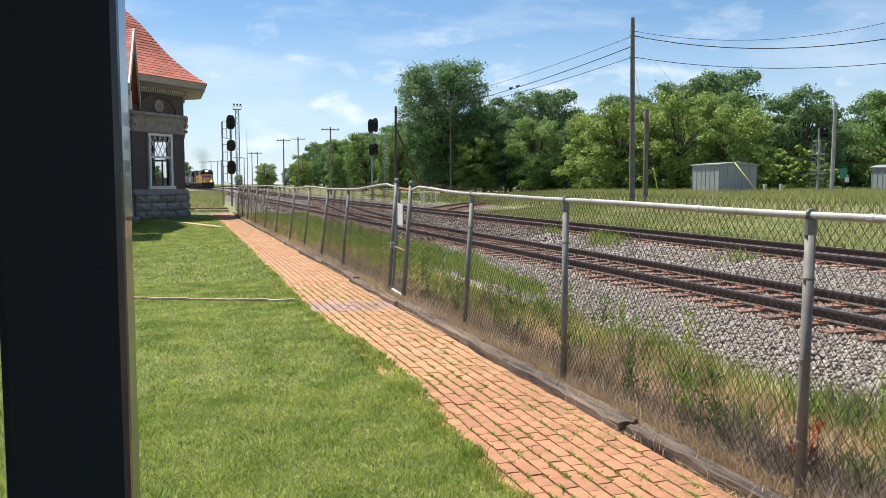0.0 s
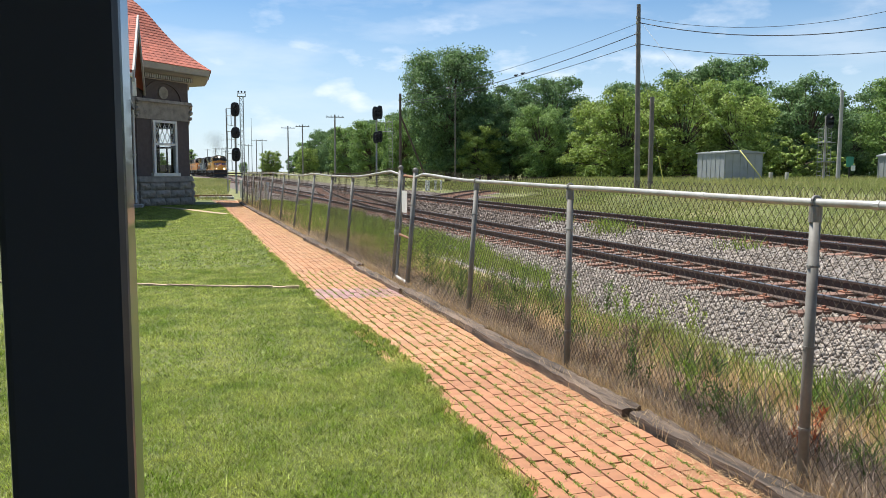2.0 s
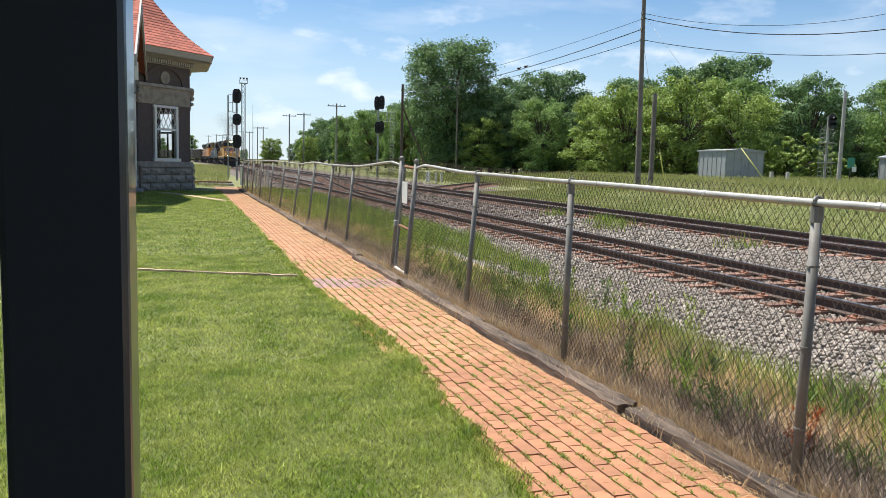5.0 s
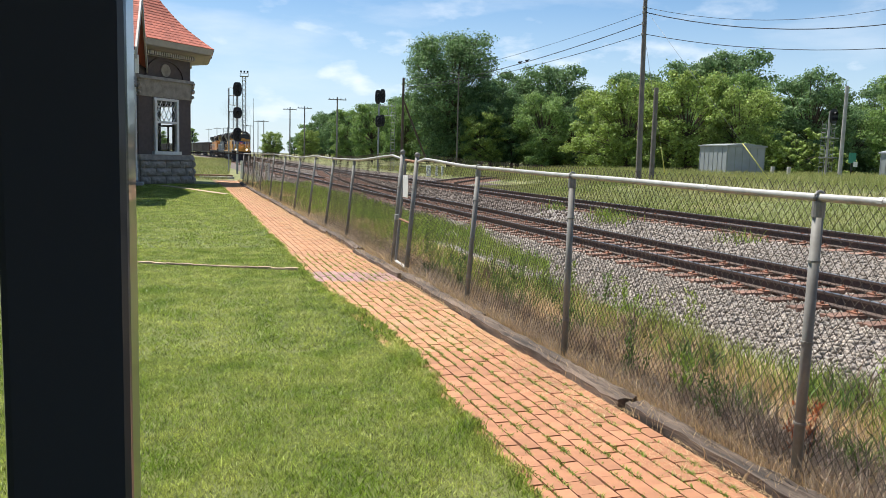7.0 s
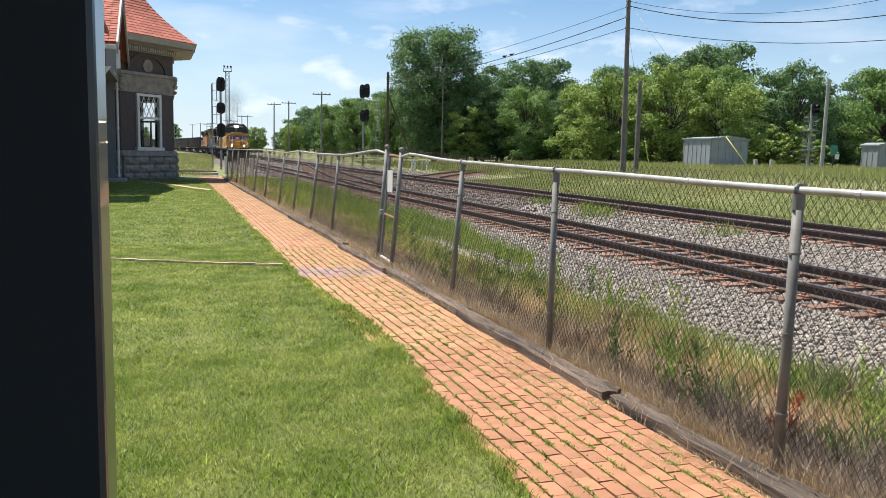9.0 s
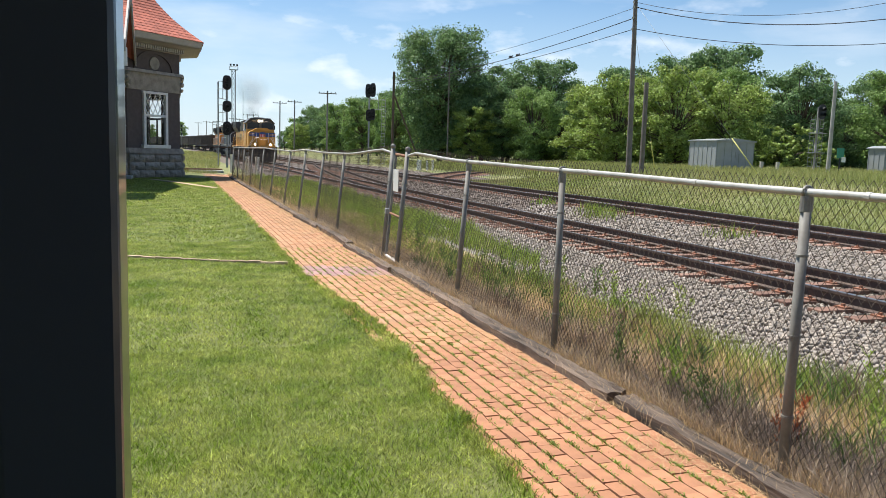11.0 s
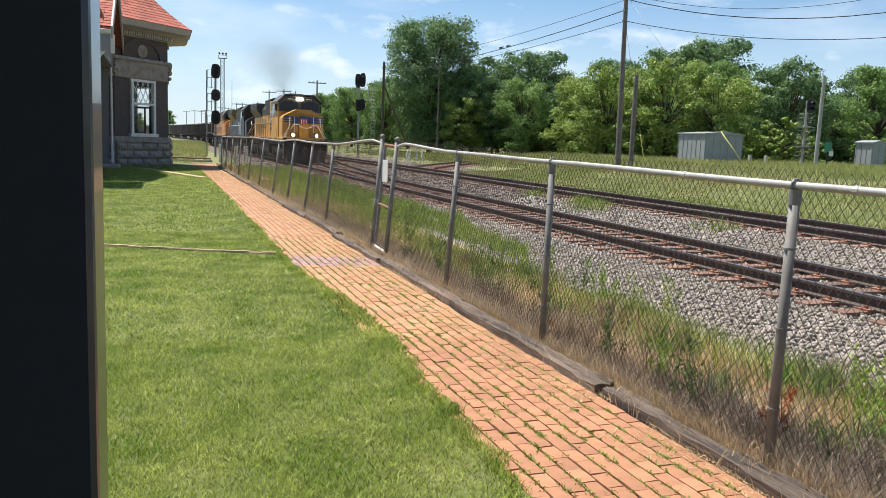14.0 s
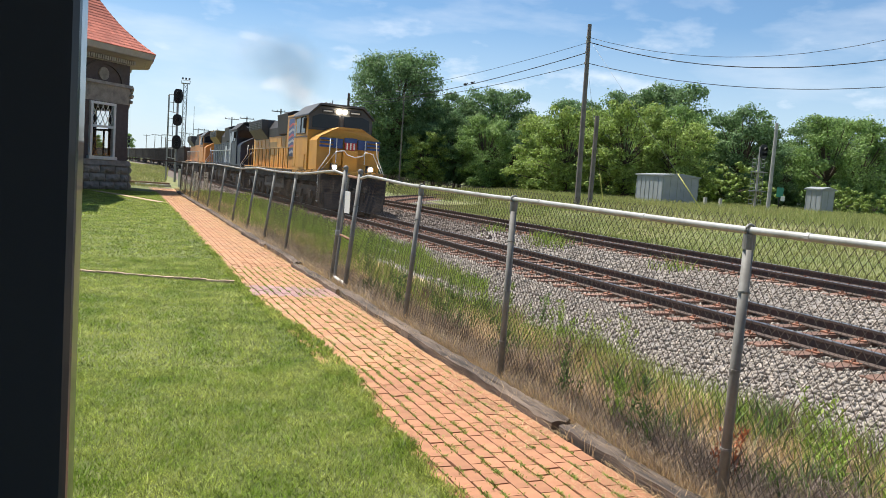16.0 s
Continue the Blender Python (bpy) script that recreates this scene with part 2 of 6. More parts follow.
M_CLEAR.node_tree.nodes["Principled BSDF"].inputs["Roughness"].default_value = 0.0
M_CLEAR.node_tree.nodes["Principled BSDF"].inputs["IOR"].default_value = 1.3
M_EDGING = paint("edging_brick", (0.50, 0.36, 0.24), 0.9, other=(0.22, 0.15, 0.10), scale=6, fine=60, bump=0.4, spread=0.3, amount=0.9)
M_CABGLASS = pane("cab_glass", (0.012, 0.016, 0.024), 0.12)
M_CABGLASS.node_tree.nodes["Principled BSDF"].inputs["IOR"].default_value = 1.35
M_YELLOW = paint("engine_yellow", (0.62, 0.31, 0.045), 0.5, other=(0.44, 0.22, 0.05), scale=1.2, fine=20, bump=0.05)
M_ORANGE = paint("engine_orange", (0.62, 0.25, 0.05), 0.5, other=(0.40, 0.17, 0.06), scale=1.2, fine=20, bump=0.05)
M_GREYROOF = paint("engine_grey", (0.085, 0.087, 0.09), 0.6, other=(0.05, 0.05, 0.05), scale=1.5, fine=20, bump=0.05)
M_ENGDARK = paint("engine_black", (0.018, 0.018, 0.02), 0.7, other=(0.04, 0.034, 0.03), scale=1.5, fine=20, bump=0.1)
M_NAVY = paint("engine_navy", (0.014, 0.02, 0.04), 0.5, scale=1.5, fine=20, bump=0.05)
M_SILVER = paint("engine_silver", (0.42, 0.45, 0.48), 0.5, scale=1.5, fine=20, bump=0.05)
M_OLIVE = paint("engine_dull_yellow", (0.30, 0.20, 0.06), 0.6, other=(0.15, 0.10, 0.05), scale=1.5, fine=20, bump=0.05)
M_BLUE = paint("stripe_blue", (0.03, 0.07, 0.22), 0.45, bump=0)
M_RED = paint("stripe_red", (0.5, 0.05, 0.05), 0.45, bump=0)
M_GREEN = paint("sign_green", (0.02, 0.22, 0.14), 0.5, bump=0)
M_CABLEYELLOW = paint("guy_guard_yellow", (0.62, 0.58, 0.16), 0.5, bump=0)
M_TUB = paint("wagon_dark", (0.055, 0.05, 0.05), 0.8, other=(0.09, 0.065, 0.05), scale=1, fine=15, bump=0.2)
M_LAMP = lamp_glow("headlight_glow", (1.0, 0.86, 0.62), 22)


# ---- building helpers ----
def part(name, bm, material, parent, label=""):
    me = bpy.data.meshes.new(name)
    bm.to_mesh(me)
    bm.free()
    me.materials.append(material)
    ob = new(name, me)
    ob.parent = parent
    if label:
        tagged(ob, label)
    return ob


def thing(name, label, category, at=(0, 0, 0), turn=0.0, group="", kind=""):
    ob = new(name)
    ob.matrix_basis = pose(*at, 0, 0, turn)
    ob.empty_display_size = 0.2
    return tagged(ob, label, category, group, kind)


def solo(name, bm, material, label, category, group="", kind=""):
    return tagged(part(name, bm, material, None), label, category, group, kind)


def box(bm, x0, x1, y0, y1, z0, z1, bevel=0.0):
    r = bmesh.ops.create_cube(bm, size=1, matrix=Matrix.Translation(((x0 + x1) / 2, (y0 + y1) / 2, (z0 + z1) / 2)) @ Matrix.Diagonal((x1 - x0, y1 - y0, z1 - z0, 1)))
    if bevel:
        edges = list({e for v in r["verts"] for e in v.link_edges})
        bmesh.ops.bevel(bm, geom=edges, offset=bevel, segments=2, affect="EDGES", profile=0.6)
    return bm


def B(*a, **k):
    return box(bmesh.new(), *a, **k)


def rod(bm, a, b, r0, r1=None, n=8, caps=True):
    a, b = Vector(a), Vector(b)
    r1 = r0 if r1 is None else r1
    q = (b - a).to_track_quat("Z", "Y").to_matrix().to_4x4()
    bmesh.ops.create_cone(bm, cap_ends=caps, segments=n, radius1=r0, radius2=r1, depth=(b - a).length, matrix=Matrix.Translation((a + b) / 2) @ q)
    return bm


def rods(pairs, r, n=6):
    bm = bmesh.new()
    for a, b in pairs:
        rod(bm, a, b, r, n=n)
    return bm


def tube(points, r, n=8):
    """A pipe along points."""
    bm, rings = bmesh.new(), []
    pts = [Vector(p) for p in points]
    for i, p in enumerate(pts):
        d = (pts[min(i + 1, len(pts) - 1)] - pts[max(i - 1, 0)]).normalized()
        side = d.cross(Vector((0, 0, 1)) if abs(d.z) < 0.9 else Vector((1, 0, 0))).normalized()
        up = side.cross(d)
        rings.append([bm.verts.new(p + (side * math.cos(a) + up * math.sin(a)) * r) for a in (2 * math.pi * k / n for k in range(n))])
    for a, b in zip(rings, rings[1:]):
        for k in range(n):
            f = bm.faces.new((a[k], a[(k + 1) % n], b[(k + 1) % n], b[k]))
            f.smooth = True
    bm.faces.new(rings[0][::-1]), bm.faces.new(rings[-1])
    bmesh.ops.recalc_face_normals(bm, faces=bm.faces)
    return bm


def prism(bm, outline, axis, lo, hi):
    """A flat outline pushed along an axis: outline (x, z) along y, (y, z) along x, (x, y) along z."""
    def at(p, v):
        return {"y": (p[0], v, p[1]), "x": (v, p[0], p[1]), "z": (p[0], p[1], v)}[axis]
    a, b = [bm.verts.new(at(p, lo)) for p in outline], [bm.verts.new(at(p, hi)) for p in outline]
    n = len(outline)
    faces = [bm.faces.new(a), bm.faces.new(b[::-1])]
    faces += [bm.faces.new((a[i], b[i], b[(i + 1) % n], a[(i + 1) % n])) for i in range(n)]
    bmesh.ops.recalc_face_normals(bm, faces=faces)
    return bm


def P(outline, axis, lo, hi):
    return prism(bmesh.new(), outline, axis, lo, hi)


def sheet(name, verts, faces, material, parent=None):
    me = bpy.data.meshes.new(name)
    me.from_pydata(verts, [], faces)
    me.materials.append(material)
    ob = new(name, me)
    ob.parent = parent
    return ob


# ---- the lie of the land ----
def smooth(a, b, v):
    v = min(1, max(0, (v - a) / (b - a)))
    return v * v * (3 - 2 * v)


def bend(y):
    return 1.24e-4 * max(0, min(y, 105) - 50) ** 2 + 0.0045 * max(0, y - 105) + 6e-4 * max(0, min(y, 320) - 150) ** 2 + 0.2 * max(0, y - 320)


def rise(y):
    return 0.5 * smooth(60, 210, y)


PROFILE = [(-1000, 0), (2.95, 0), (3.3, -0.05), (5.1, -0.12), (5.9, -0.16), (7.3, -0.17), (7.7, -0.205), (10.3, -0.205), (11.0, -0.15), (11.9, 0.07), (12.2, 0.035), (14.7, 0.035), (15.0, 0.07), (16.2, -0.02), (17.5, 0.0), (22, 0.45), (27, 0.75), (45, 0.95), (70, 1.1), (1000, 1.3)]


def ground_z(u, y):
    for (a, za), (b, zb) in zip(PROFILE, PROFILE[1:]):
        if u <= b:
            z = za + (zb - za) * max(0, (u - a) / (b - a))
            if u > 17.5:                                    # the field lies low where the branch track leaves
                z *= 0.2 + 0.8 * smooth(0.36, 0.6, u / max(y, 1))
            return z + rise(y)
    return 1.3


TRACK_1, TRACK_2 = 9.0, 13.4


def build_ground():
    us = [-2500, -900, -300, -120, -50, -25, -12, -6, -3, -1, 0.5, 1.675, 1.70, 2.78, 2.95, 3.3, 3.9, 4.5, 5.1, 5.9, 7.3, 7.7, 9, 10.3, 11, 11.9, 12.2, 13.4, 14.7, 15, 16.2, 17.5, 19.5, 22, 24.5, 27, 31, 36, 45, 56, 70, 90, 130, 250, 800, 2500]
    ys = [-400, -100, -40, -15] + [i * 2 for i in range(-4, 30)] + list(range(60, 220, 8)) + [230, 260, 300, 350, 420, 600, 1000, 3000]
    verts, faces, mats = [], [], []
    for y in ys:
        for u in us:
            lump = 0.025 * noise.noise((u * 0.7, y * 0.35, 0)) if 3.3 < u < 5.5 else (0.12 * noise.noise((u * 0.2, y * 0.15, 3)) if 18 < u < 100 else 0)
            dip = -0.025 if 1.69 < u < 2.9 and y < 48 else 0
            verts.append((u - (bend(y) if u > 3 else 0), y, ground_z(u, y) + lump + dip))
    w = len(us)
    for j in range(len(ys) - 1):
        for i in range(w - 1):
            faces.append((j * w + i, j * w + i + 1, (j + 1) * w + i + 1, (j + 1) * w + i))
            u, y = (us[i] + us[i + 1]) / 2, (ys[j] + ys[j + 1]) / 2
            mats.append(4 if y > 47 and u < 5.2 else 0 if u < 1.68 else 1 if u < 2.95 and y < 48 else 2 if u < 5.1 else (5 if y > 23 else 3) if u < (19.5 if y > 42 else 16.2) else 4)
    ob = sheet("ground", verts, faces, M_LAWN)
    for m in (M_JOINT, M_SOIL, M_BED, M_FIELD, M_BEDDARK):
        ob.data.materials.append(m)
    ob.data.polygons.foreach_set("material_index", mats)
    ob.data.polygons.foreach_set("use_smooth", [True] * len(mats))
    tagged(ob, "flat lawn, gravel bed and rough grassy field", "ground", kind="structure")


def blades(name, xs, ys, zs, hs, width, lean, material, label, category="grass", seed=1):
    """Many leaves of grass, each a bent strip of two pieces."""
    rng = np.random.default_rng(seed)
    n = len(xs)
    a, l = rng.uniform(0, 2 * np.pi, n), rng.uniform(0.2, 1, n) * lean * hs
    b = rng.uniform(0, 2 * np.pi, n)
    w = width * rng.uniform(0.6, 1.3, n)
    base = np.stack([xs, ys, zs], 1)
    side = np.stack([np.cos(a), np.sin(a), 0 * a], 1) * w[:, None] / 2
    off = np.stack([np.cos(b) * l, np.sin(b) * l, 0 * b], 1)
    up = np.stack([0 * a, 0 * a, hs], 1)
    v = np.stack([base - side, base + side, base + off * 0.35 + up * 0.6 + side * 0.8, base + off * 0.35 + up * 0.6 - side * 0.8, base + off + up], 1).reshape(-1, 3)
    k = (np.arange(n) * 5)[:, None]
    quads, tris = k + np.array([0, 1, 2, 3]), k + np.array([3, 2, 4])
    me = bpy.data.meshes.new(name)
    me.vertices.add(len(v))
    me.vertices.foreach_set("co", v.ravel())
    loops = np.concatenate([np.concatenate([quads, tris], 1).ravel()])
    me.loops.add(len(loops))
    me.loops.foreach_set("vertex_index", loops)
    me.polygons.add(2 * n)
    start = np.stack([np.arange(n) * 7, np.arange(n) * 7 + 4], 1).ravel()
    me.polygons.foreach_set("loop_start", start)
    me.update(calc_edges=True)
    me.materials.append(material)
    return tagged(new(name, me), label, category, kind="stuff")


def strips(name, lines, widths, material, label, category):
    """Thin bent stems: each line of four points becomes a pair of crossed strips."""
    n = len(lines)
    rng = np.random.default_rng(n)
    a = rng.uniform(0, 2 * np.pi, n)
    verts, faces = [], []
    for turn in (0, np.pi / 2):
        side = np.stack([np.cos(a + turn), np.sin(a + turn), 0.3 * np.ones(n)], 1)[:, None] * widths[:, None, None] / 2 * np.array((1, 0.85, 0.65, 0.35))[None, :, None]
        v = np.stack([lines - side, lines + side], 2).reshape(-1, 3)
        k = sum(len(q) for q in verts)
        verts.append(v)
        base = k + (np.arange(n) * 8)[:, None, None]
        faces.append((base + np.array([(0, 1, 3, 2), (2, 3, 5, 4), (4, 5, 7, 6)])).reshape(-1, 4))
    me = bpy.data.meshes.new(name)
    me.from_pydata(np.concatenate(verts).tolist(), [], np.concatenate(faces).tolist())
    me.materials.append(material)
    return tagged(new(name, me), label, category, kind="stuff")


def bramble(cx, cy, r, tall, n, material, label, seed):
    """A tangle of dead stems with side twigs, rooted over a round patch."""
    rng = np.random.default_rng(seed)
    root = np.stack([np.maximum(3.09, rng.normal(cx, r * 0.7, n)), rng.normal(cy, r, n)], 1)
    z = heights(root[:, 0], root[:, 1])
    p = np.concatenate([root, z[:, None]], 1)
    go = np.stack([rng.normal(0, 0.5, n), rng.normal(0, 0.5, n), rng.uniform(0.4, 1, n)], 1)
    pts = [p]
    for k in range(3):
        go = go + rng.normal(0, 0.38, (n, 3)) - np.array((0, 0, 0.12 * k))
        p = p + go * (tall / 3) * rng.uniform(0.5, 1.1, (n, 1))
        p[:, 0] = np.maximum(p[:, 0], 3.075)
        pts.append(p)
    main = np.stack(pts, 1)
    # side twigs leave the stems part way up
    k = rng.integers(0, n, n * 3)
    f = rng.uniform(0, 1, (n * 3, 1))
    at = main[k, 1] * (1 - f) + main[k, 2] * f
    d = rng.normal(0, 1, (n * 3, 3)) * np.array((1, 1, 0.7)) + np.array((0, 0, 0.25))
    d *= tall * 0.16
    twig = np.stack([at, at + d * 0.4, at + d * 0.75 + rng.normal(0, tall * 0.02, d.shape), at + d], 1)
    twig[:, :, 0] = np.maximum(twig[:, :, 0], 3.07)
    lines = np.concatenate([main, twig])
    widths = np.concatenate([rng.uniform(0.004, 0.008, n), rng.uniform(0.003, 0.006, n * 3)])
    strips("bramble", lines, widths, material, label, "shrub")


def leafy_stalk(cx, cy, tall, material, label, seed):
    """A few upright stems set with small leaves all the way up."""
    rng = np.random.default_rng(seed)
    m, per = 5, 46
    f = rng.uniform(0.08, 1, (m, per))
    bx, by = rng.normal(cx, 0.05, m), rng.normal(cy, 0.06, m)
    lx, ly = rng.normal(0, 0.12, m) * tall, rng.normal(0, 0.12, m) * tall
    x = np.maximum(3.085, (bx[:, None] + lx[:, None] * f).ravel() + rng.normal(0, 0.018, m * per))
    y = (by[:, None] + ly[:, None] * f).ravel() + rng.normal(0, 0.018, m * per)
    z = np.array([ground_z(a, b) for a, b in zip(x, y)]) + f.ravel() * tall * np.repeat(rng.uniform(0.6, 1, m), per)
    blades("leafy_weed", x, y, z - 0.012, rng.uniform(0.012, 0.05, len(x)), 0.013, 2.0, material, label, "weeds", seed=seed)
    stems = np.stack([np.stack([np.maximum(3.085, bx + lx * t), by + ly * t, heights(bx, by) + tall * t * 0.85], 1) for t in (0, 0.33, 0.66, 1)], 1)
    strips("weed_stem", stems, np.full(m, 0.006), material, label, "weeds")


def lawn_edge(y):
    """How far the lawn creeps over the path at y."""
    return np.interp(y, (2.3, 3.5, 4.1, 5.1, 6.0, 7.4, 8.1, 9.2, 11.3, 20, 36), (1.58, 1.63, 1.70, 1.73, 1.82, 1.86, 1.79, 1.66, 1.62, 1.76, 1.82)) + 0.018 * np.sin(y * 2.3) + 0.02 * np.sin(y * 7.1 + 1) + 0.02 * np.sin(y * 17.3) + 0.012 * np.sin(y * 41)


def build_turf():
    """The turf that lies over the first bricks."""
    verts, faces = [], []
    ys = np.arange(2.0, 41, 0.03)
    for i, y in enumerate(ys):
        e = max(1.63, float(lawn_edge(y)) + 0.02 * noise.noise((0, y * 9, 0)))
        verts += [(1.58, y, -0.004), (1.65, y, 0.0135), (max(1.66, e - 0.03), y, 0.0135), (max(1.67, e), y, 0.002)]
        if i:
            k = 4 * i
            faces += [(k - 4 + j, k - 3 + j, k + 1 + j, k + j) for j in range(3)]
    tagged(sheet("turf", verts, faces, M_LAWN), "turf creeping over the path's first bricks", "lawn", kind="structure")


def scatter(rng, n, x0, x1, y0, y1):
    return rng.uniform(x0, x1, n), rng.uniform(y0, y1, n)


def heights(xs, ys):
    return np.array([ground_z(x, y) for x, y in zip(xs, ys)])


def build_grass():
    rng = np.random.default_rng(5)
    sets = []
    for n, y0, y1, w in ((330000, 2.3, 6.5, 0.0036), (230000, 6.5, 14, 0.0056), (150000, 14, 41, 0.015)):
        x, y = scatter(rng, n, -5.0, 1.9, y0, y1)
        edge = lawn_edge(y) + rng.normal(0, 0.02, n)
        keep = (x < edge) & (x > -0.13 * y - 0.7) & (abs(y - 11.18 - (1.6 - x) * 0.455) > 0.075) & ((abs((x + 0.9) / 2.55 - (38.6 - y) / 6.7) > 0.06) | (y < 31.5) | (y > 39))
        x, y = x[keep], y[keep]
        h = rng.uniform(0.013, 0.034, len(x)) * (1 + 0.45 * np.array([noise.noise((a * 2.2, b * 1.6, 1)) + 0.9 * noise.noise((a * 9, b * 7, 5)) for a, b in zip(x, y)]))
        over = np.clip((x - 1.59) / 0.05, 0, 1)             # over the bricks it stands on them
        h = h * (1 + 0.8 * over)
        blades("lawn_grass", x, y, 0.012 * over, h, w, 1.85, M_BLADE, "mown green lawn grass with pale flecks", seed=int(y0))
    # longer tufts where the lawn creeps over the bricks
    y = rng.uniform(2.3, 16, 9000)
    x = lawn_edge(y) + rng.normal(0.0, 0.03, len(y))
    blades("edge_tufts", x, y, 0 * x + 0.005, rng.uniform(0.02, 0.055, len(x)), 0.006, 1.1, M_BLADE, "grass tufts creeping over the path's edge", seed=20)
    # tall weeds between the fence and the gravel
    for n, y0, y1, w in ((24000, 1.0, 9, 0.007), (25000, 9, 22, 0.010), (17000, 22, 46, 0.02)):
        x, y = scatter(rng, n, 3.3, 7.2, y0, y1)
        lush = np.array([noise.noise((a * 0.9, b * 0.45, 7)) for a, b in zip(x, y)])
        keep = (lush > -0.3) & (x < 5.25 + 0.6 * lush + np.interp(y, (10, 18), (0, 1.6))) & ((x > 3.95 + 0.28 * np.sin(y * 1.7) - 0.05 * np.maximum(0, y - 6)) | (y > 14) | (lush > 0.42))
        x, y, lush = x[keep], y[keep], lush[keep]
        blades("weeds", x, y, heights(x, y), rng.uniform(0.10, 0.30, len(x)) * (1 + 0.5 * lush) * np.clip(0.45 + (x - 3.3) * 0.5, 0.4, 1), w, 0.7, M_WEED, "tall green weeds beside the gravel", "weeds", seed=11)
    for n, y0, y1, w in ((42000, 1.0, 9, 0.0055), (20000, 9, 22, 0.009), (7000, 22, 46, 0.017)):
        x, y = scatter(rng, n, 0, 1, y0, y1)
        x = 2.98 + 1.7 * x ** 1.3
        blades("dry_grass", x, y, heights(x, y), rng.uniform(0.03, 0.17, len(x)) * rng.uniform(0.6, 1.5, len(x)), w, 1.2, M_STRAW, "dry straw-coloured grass along the fence", "dry grass", seed=12)
    # straw and stalks that hang over the timber
    x, y = scatter(rng, 6500, 2.80, 3.06, 1.8, 30)
    blades("overhanging_straw", x, y, 0 * x + 0.0, rng.uniform(0.05, 0.125, len(x)), 0.004, 1.4, M_STRAW, "dry straw hanging over the edging timber", "straw", seed=19)
    for n, y0, y1, w in ((22000, 1.6, 9, 0.0034), (9000, 9, 20, 0.006)):
        x, y = scatter(rng, n, 0, 1, y0, y1)
        x = 3.0 + 0.75 * x ** 1.5
        patch = np.array([noise.noise((a * 2.0, b * 1.3, 11)) for a, b in zip(x, y)])
        blades("dry_stalks", x, y, heights(x, y), rng.uniform(0.05, 0.22, n) * (1 + 0.6 * patch), w, 0.9, M_STALK, "fine pale dead stalks along the foot of the fence", "stalks", seed=41)
    x, y = scatter(rng, 700, 3.05, 3.7, 1.0, 9)
    blades("dead_stalks", x, y, heights(x, y), rng.uniform(0.12, 0.4, len(x)), 0.005, 0.7, M_TWIG, "dead brown stalks at the foot of the fence", "stalks", seed=13)
    for cx, cy, r, tall, n, mat, label in ((3.28, 3.55, 0.20, 0.34, 520, M_TWIGDARK, "tangled dead brown shrub at the foot of the fence"), (3.50, 2.95, 0.24, 0.34, 340, M_TWIGDARK, "tangled dead brown shrub at the foot of the fence"),
                                           (3.24, 4.15, 0.15, 0.25, 260, M_TWIGDARK, "tangled dead brown shrub at the foot of the fence"), (3.30, 4.9, 0.18, 0.20, 90, M_TWIG, "low brown bramble at the foot of the fence"),
                                           (3.75, 2.5, 0.3, 0.34, 200, M_TWIG, "tangled dead brown shrub at the foot of the fence"), (3.33, 5.9, 0.16, 0.24, 160, M_TWIG, "low brown bramble at the foot of the fence"),
                                           (3.28, 7.4, 0.16, 0.26, 160, M_TWIG, "low brown bramble at the foot of the fence")):
        bramble(cx, cy, r, tall, n, mat, label, int(cy * 100))
    # yellow-green leafy stalks that stand up through the straw
    for cx, cy, tall, mat in ((3.24, 4.05, 0.62, M_WEEDDARK), (3.42, 4.6, 0.45, M_WEED), (3.30, 5.15, 0.55, M_WEEDDARK), (3.9, 3.2, 0.55, M_WEED), (4.2, 3.5, 0.6, M_WEED), (4.05, 2.9, 0.6, M_WEED), (4.55, 3.9, 0.6, M_WEED),
                              (4.5, 6.6, 0.6, M_WEED), (4.9, 8.3, 0.55, M_WEEDDARK), (5.1, 6.9, 0.5, M_WEED), (3.6, 8.6, 0.6, M_WEEDDARK), (3.5, 6.6, 0.5, M_WEEDDARK), (3.4, 9.3, 0.6, M_WEEDDARK), (4.3, 10.6, 0.7, M_WEED), (3.9, 12.4, 0.8, M_WEEDDARK), (3.36, 3.42, 0.42, M_RUSTLEAF), (4.4, 9.0, 0.6, M_WEED), (4.6, 9.3, 0.65, M_WEED), (4.2, 9.4, 0.55, M_WEEDDARK), (5.2, 9.8, 0.5, M_WEED), (4.9, 7.6, 0.45, M_WEED), (5.3, 8.6, 0.4, M_WEED), (3.7, 10.2, 0.6, M_WEEDDARK)):
        leafy_stalk(cx, cy, tall, mat, "upright leafy weed behind the fence" if mat is not M_RUSTLEAF else "small withered rust-red weed", int(cx * 100 + cy * 1000))
    # rank dark weeds that stand up in clumps behind the mesh
    for i in range(34):
        cx, cy, n = rng.uniform(3.3, 4.9), rng.uniform(2.4, 12), int(rng.integers(40, 120))
        x, y = rng.normal(cx, 0.10, n), rng.normal(cy, 0.13, n)
        x = np.maximum(x, 3.1)
        tall = rng.uniform(0.16, 0.42)
        blades("weed_clump", x, y, heights(x, y), rng.uniform(0.3, 1, n) * tall, 0.014, 0.9, M_WEEDDARK if i % 3 else M_TWIG, "clump of rank weeds behind the fence", "weeds", seed=30 + i)
    # cut straw lying on the bricks beside the timber
    x, y = scatter(rng, 60000, 0, 1, 2.3, 42)
    x = 2.84 - np.interp(y, (3, 12, 30), (0.5, 0.6, 0.8)) * x ** 2.0
    clump = np.array([noise.noise((a * 1.5, b * 1.1, 4)) for a, b in zip(x, y)])
    x, y = x[clump > -0.25], y[clump > -0.25]
